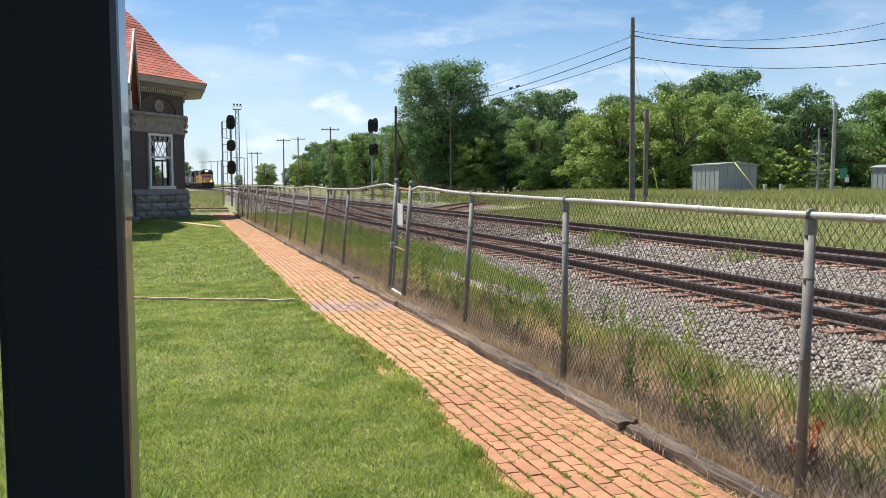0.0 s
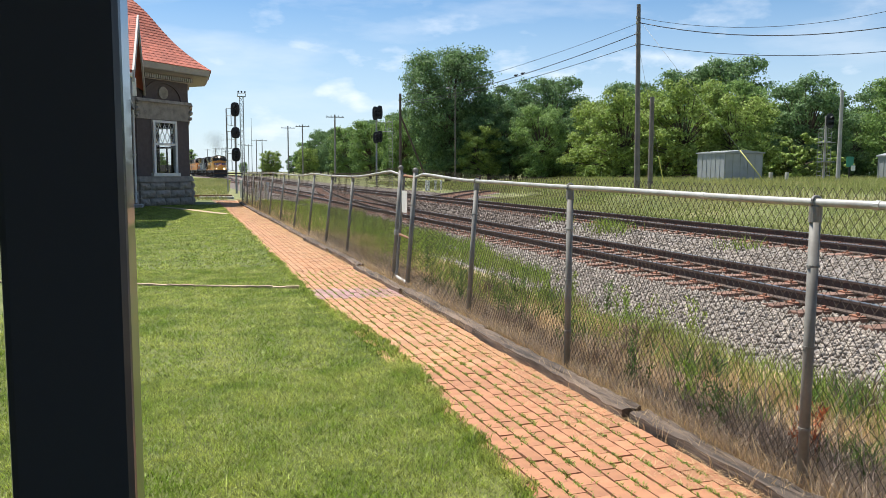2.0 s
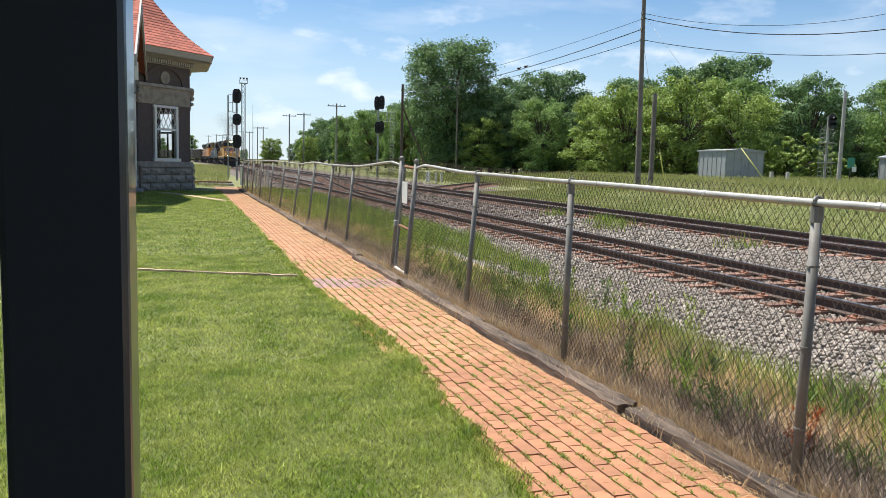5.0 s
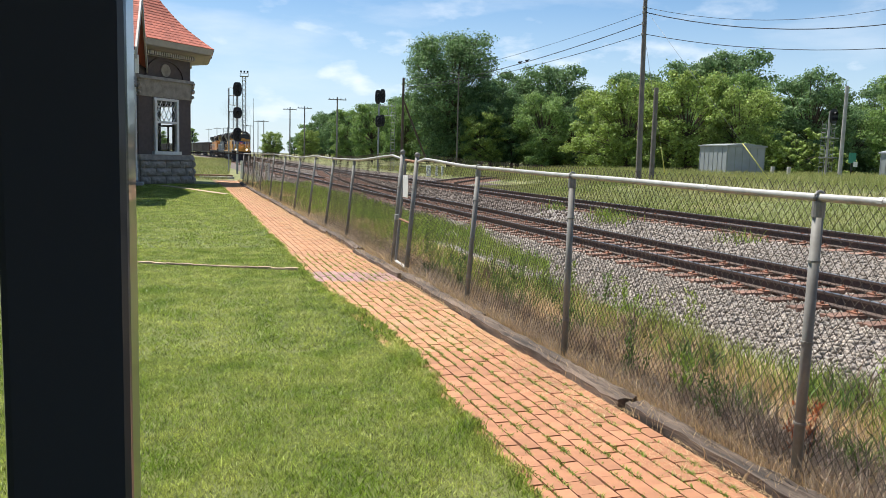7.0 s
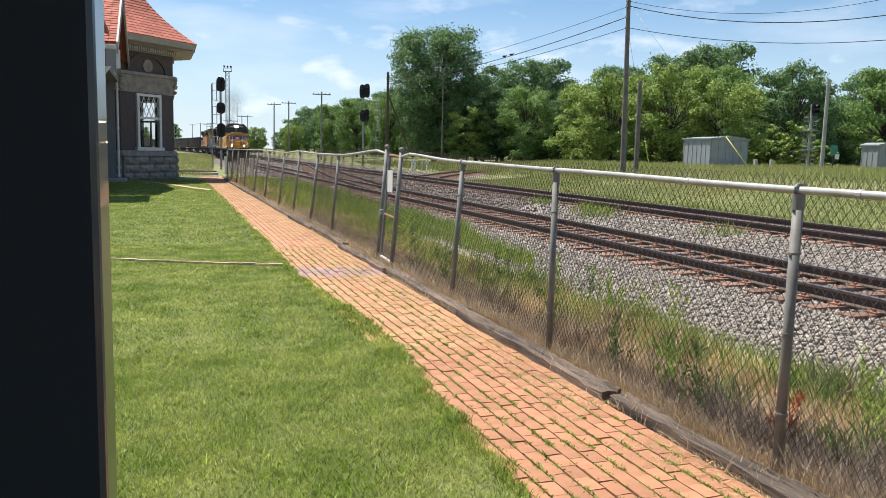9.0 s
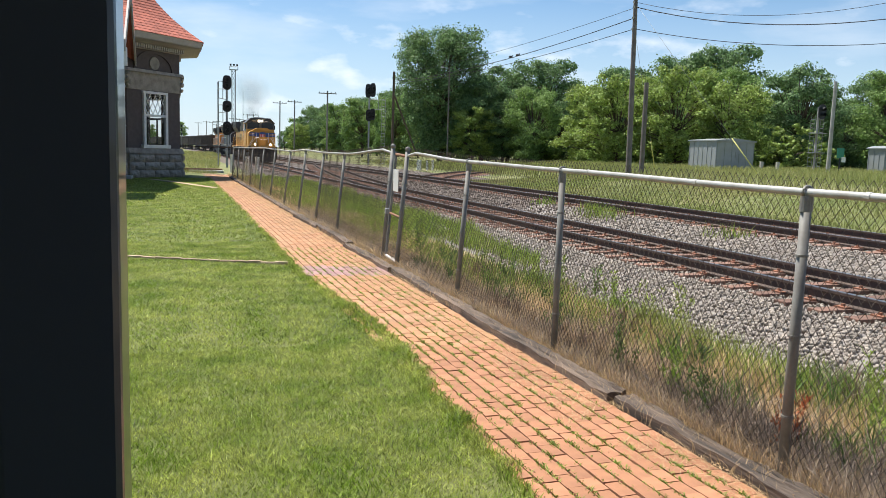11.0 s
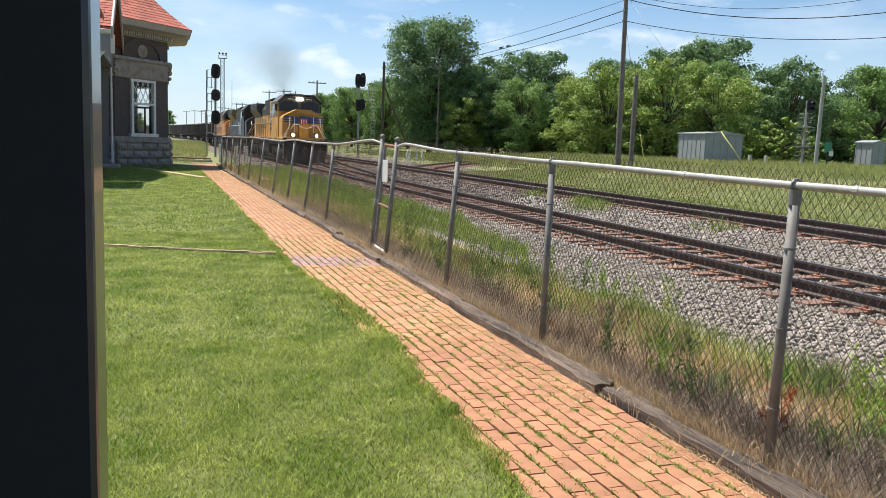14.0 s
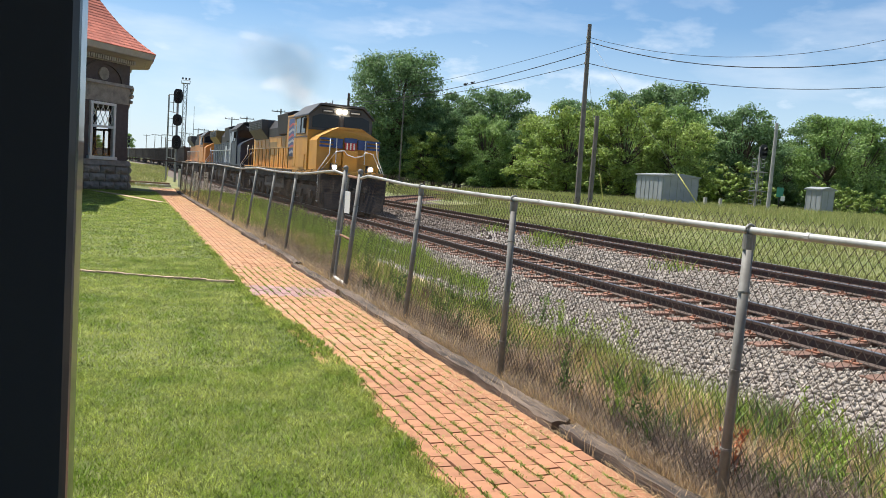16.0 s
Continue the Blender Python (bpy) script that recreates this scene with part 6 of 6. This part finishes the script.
    # louvred grilles high on the hood sides, cab door, lift rings, roof boxes, air tanks
    for s in (-1, 1):
        for k in range(4):
            y = 15.2 + k * 1.08
            grille = part("grille", B(min(s * 1.42, s * 1.435), max(s * 1.42, s * 1.435), y, y + 0.95, 3.78, 4.25), M_ENGDARK, e)
            for q in range(4):
                part("louvre", B(min(s * 1.435, s * 1.45), max(s * 1.435, s * 1.45), y + 0.05, y + 0.9, 3.83 + q * 0.1, 3.87 + q * 0.1), M_GREYROOF, grille)
        door = part("cab_door", B(min(s * W, s * (W + 0.012)), max(s * W, s * (W + 0.012)), 5.35, 5.85, 1.75, 3.8), body, cab)
        part("door_window", B(min(s * (W + 0.012), s * (W + 0.02)), max(s * (W + 0.012), s * (W + 0.02)), 5.43, 5.77, 3.1, 3.65), M_CABGLASS, door)
        part("mirror", B(s * 1.5 - 0.07, s * 1.5 + 0.07, 3.3, 3.34, 3.4, 3.85, bevel=0.01), M_ENGDARK, cab)
        part("window_frame", rods([((s * (W + 0.02), 3.45, 3.22), (s * (W + 0.02), 4.35, 3.22)), ((s * (W + 0.02), 3.45, 3.93), (s * (W + 0.02), 4.35, 3.93)), ((s * (W + 0.02), 3.45, 3.22), (s * (W + 0.02), 3.45, 3.93)), ((s * (W + 0.02), 4.35, 3.22), (s * (W + 0.02), 4.35, 3.93))], 0.025, 4), M_GREYROOF, cab)
        part("air_tank", rod(bmesh.new(), (s * 1.12, 9.0, 0.98), (s * 1.12, 13.2, 0.98), 0.17, n=12), M_ENGDARK, e)
        part("walkway_edge", B(min(s * 1.38, s * 1.46), max(s * 1.38, s * 1.46), 5.9, 20.4, 1.50, 1.56), M_GREYROOF, e)
    part("windscreen_post", B(-0.06, 0.06, 2.86, 2.90, 3.45, 4.08), upper, cab)
    part("roof_box", B(-0.5, 0.5, 4.4, 5.6, 4.54, 4.66, bevel=0.03), M_GREYROOF, cab, "air conditioner box")
    part("nose_visor", P([(-0.66, 3.40), (0.66, 3.40), (0.48, 3.49), (-0.48, 3.49)], "y", 1.28, 3.0), nose_mat, nose)
    part("nose_grab", rods([((-0.62, 1.08, 2.0), (-0.62, 1.08, 3.0)), ((0.62, 1.08, 2.0), (0.62, 1.08, 3.0))], 0.02, 5), M_WHITE, nose)
    part("front_hose", tube([(0.4, 0.3, 1.0), (0.45, 0.1, 0.7), (0.38, 0.15, 0.4)], 0.03, 6), M_ENGDARK, e)
    # fuel tank, bogies, wheels
    part("fuel_tank", P([(-1.3, 1.1), (1.3, 1.1), (1.3, 0.6), (1.0, 0.35), (-1.0, 0.35), (-1.3, 0.6)], "y", 8.3, 13.8), M_ENGDARK, e)
    for y0 in (1.9, 14.7):
        for s in (-1, 1):
            bogie = part("bogie_frame", B(min(s * 1.0, s * 1.2), max(s * 1.0, s * 1.2), y0, y0 + 5.2, 0.55, 0.95, bevel=0.04), M_ENGDARK, e)
            for k in range(3):
                y = y0 + 0.7 + k * 1.9
                part("wheel", rod(bmesh.new(), (s * 0.68, y, 0.52), (s * 0.82, y, 0.52), 0.52, n=18), M_ENGDARK, e)
                part("axle_box", B(min(s * 1.2, s * 1.3), max(s * 1.2, s * 1.3), y - 0.18, y + 0.18, 0.4, 0.75, bevel=0.03), M_ENGDARK, bogie)
    # handrails and steps
    for s in (-1, 1):
        x = s * 1.36
        pairs = [((x, 6.1 + k * 1.22, 1.6), (x, 6.1 + k * 1.22, 2.62)) for k in range(12)]
        part("handrail", rods(pairs + [((x, 6.1, 2.62), (x, 19.52, 2.62))], 0.028, 6), M_OLIVE if markings else M_SILVER, e)
        part("front_rail", tube([(s * 1.3, 0.7, 0.6), (s * 1.32, 0.75, 1.62), (s * 0.78, 0.45, 2.45), (s * 0.45, 0.4, 2.5), (s * 0.34, 0.38, 2.35)], 0.024, 6), M_WHITE, e, "white front handrail")
        part("corner_rail", tube([(s * 1.38, 0.75, 0.6), (s * 1.4, 0.8, 1.65), (s * 1.02, 0.6, 2.35), (s * 0.98, 0.7, 2.95)], 0.022, 6), M_WHITE, e)
        for z in (0.35, 0.72, 1.1):
            part("step", B(min(s * 1.0, s * 1.4), max(s * 1.0, s * 1.4), 0.75, 1.0, z, z + 0.05), M_SILVER, e)
    part("chain", tube([(-0.34, 0.38, 2.35), (0, 0.36, 2.25), (0.34, 0.38, 2.35)], 0.02, 5), M_WHITE, e)
    return e


def build_wagon():
    w = thing("gondola_wagon", "dark weathered open gondola wagon", "railway wagon", group="train")
    part("tub", P([(-1.45, 1.1), (1.45, 1.1), (1.45, 3.1), (1.35, 3.1), (1.35, 1.3), (-1.35, 1.3), (-1.35, 3.1), (-1.45, 3.1)], "y", 0.6, 15.6), M_TUB, w)
    part("end_wall", B(-1.35, 1.35, 0.6, 0.75, 1.3, 3.1), M_TUB, w)
    part("end_wall", B(-1.35, 1.35, 15.45, 15.6, 1.3, 3.1), M_TUB, w)
    part("top_chord", B(-1.52, -1.34, 0.55, 15.65, 3.05, 3.2), M_TUB, w)
    part("top_chord", B(1.34, 1.52, 0.55, 15.65, 3.05, 3.2), M_TUB, w)
    for k in range(11):
        for s in (-1, 1):
            part("rib", B(min(s * 1.45, s * 1.53), max(s * 1.45, s * 1.53), 0.7 + k * 1.46, 0.85 + k * 1.46, 1.1, 3.05), M_TUB, w)
    part("frame", B(-1.2, 1.2, 0.2, 16.0, 0.9, 1.1), M_ENGDARK, w)
    for y0 in (1.4, 12.6):
        for s in (-1, 1):
            part("bogie_frame", B(min(s * 0.95, s * 1.1), max(s * 0.95, s * 1.1), y0, y0 + 2.3, 0.45, 0.75), M_ENGDARK, w)
            for k in (0.35, 1.95):
                part("wheel", rod(bmesh.new(), (s * 0.68, y0 + k, 0.45), (s * 0.8, y0 + k, 0.45), 0.45, n=14), M_ENGDARK, w)
    return w


def build_smoke():
    """Thin exhaust haze, in a few rigid puffs that thin out towards their rims."""
    m = bpy.data.materials.new("exhaust_haze")
    m.use_nodes = True
    n, l = m.node_tree.nodes, m.node_tree.links
    n.clear()
    out, mix, clear, grey = n.new("ShaderNodeOutputMaterial"), n.new("ShaderNodeMixShader"), n.new("ShaderNodeBsdfTransparent"), n.new("ShaderNodeBsdfDiffuse")
    co, squash, dist, fade, patch, mul = n.new("ShaderNodeTexCoord"), n.new("ShaderNodeVectorMath"), n.new("ShaderNodeVectorMath"), n.new("ShaderNodeMapRange"), n.new("ShaderNodeTexNoise"), n.new("ShaderNodeMath")
    grey.inputs["Color"].default_value = (0.33, 0.29, 0.25, 1)
    squash.operation, dist.operation, mul.operation = "MULTIPLY", "LENGTH", "MULTIPLY"
    squash.inputs[1].default_value = (1, 0, 1)
    fade.interpolation_type = "SMOOTHSTEP"
    fade.inputs["From Min"].default_value, fade.inputs["From Max"].default_value = 0.95, 0.1
    fade.inputs["To Max"].default_value = 0.20
    patch.inputs["Scale"].default_value, patch.inputs["Detail"].default_value = 1.7, 4
    l.new(co.outputs["Object"], squash.inputs[0]), l.new(squash.outputs[0], dist.inputs[0])
    l.new(dist.outputs["Value"], fade.inputs["Value"])
    l.new(co.outputs["Object"], patch.inputs["Vector"])
    l.new(fade.outputs["Result"], mul.inputs[0]), l.new(patch.outputs["Fac"], mul.inputs[1])
    l.new(mul.outputs[0], mix.inputs[0])
    l.new(clear.outputs[0], mix.inputs[1]), l.new(grey.outputs[0], mix.inputs[2]), l.new(mix.outputs[0], out.inputs["Surface"])
    smoke = thing("exhaust_smoke", "thin dark exhaust smoke drifting above the first locomotive", "smoke")
    for x, y, z, r, h in ((0.0, 12.0, 5.3, 1.2, 1.2), (0.5, 14.0, 6.4, 1.8, 1.7), (0.9, 18.0, 7.8, 2.6, 2.2), (0.9, 25.0, 9.0, 3.6, 2.8)):
        bm = bmesh.new()
        bmesh.ops.create_icosphere(bm, subdivisions=4, radius=1)
        puff = part("puff", bm, m, smoke)
        puff.matrix_basis = pose(x, y, z) @ Matrix.Diagonal((r, r * 0.6, h, 1))
        puff.visible_shadow = False
        for f in puff.data.polygons:
            f.use_smooth = True
    return smoke


TRAIN = []      # (vehicle, metres behind the first nose)


def build_train():
    lead = build_engine(M_YELLOW, M_GREYROOF, M_YELLOW, "yellow and grey diesel locomotive with lit headlights on the near track")
    second = build_engine(M_NAVY, M_ENGDARK, M_NAVY, "dark navy diesel locomotive with pale grey panels", lit=False, markings=False, patch=M_SILVER)
    third = build_engine(M_ORANGE, M_GREYROOF, M_ORANGE, "dirty orange diesel locomotive behind the others", lit=False, markings=False)
    s = 0.0
    for v in (lead, second, third):
        TRAIN.append((v, s))
        s += 21.9
    TRAIN.append((build_smoke(), 0.0))
    w = build_wagon()
    TRAIN.append((w, s))
    for k in range(12):
        s += 16.6
        TRAIN.append((copy_thing(w, Matrix()), s))


def motions():
    for v, back in TRAIN:
        rows = []
        for i in range(17):
            y = 30.9 + (16 - i) * 10.1 + back
            slope = (bend(y + 3) - bend(y + 18)) / 15
            rows.append((float(i), pose(TRACK_1 - bend(y), y, 0.03 + rise(y), 0, 0, -math.degrees(math.atan(slope)))))
        walk(v, rows)


build_ground()
build_track(TRACK_1, 0.03, "near railway track with rusty rails on wooden sleepers")
build_track(TRACK_2, 0.27, "second railway track with rusty rails on wooden sleepers")
build_branch()
build_crossover()
build_near_post()
build_dark_surround()
build_fence()
build_timbers()
build_crossing_timbers()
build_kerb()
build_depot()
build_train()
build_trees()
build_poles()
build_signals()
build_huts()
build_path()
build_worn_line()
build_turf()
build_stones()
build_grass()
motions()
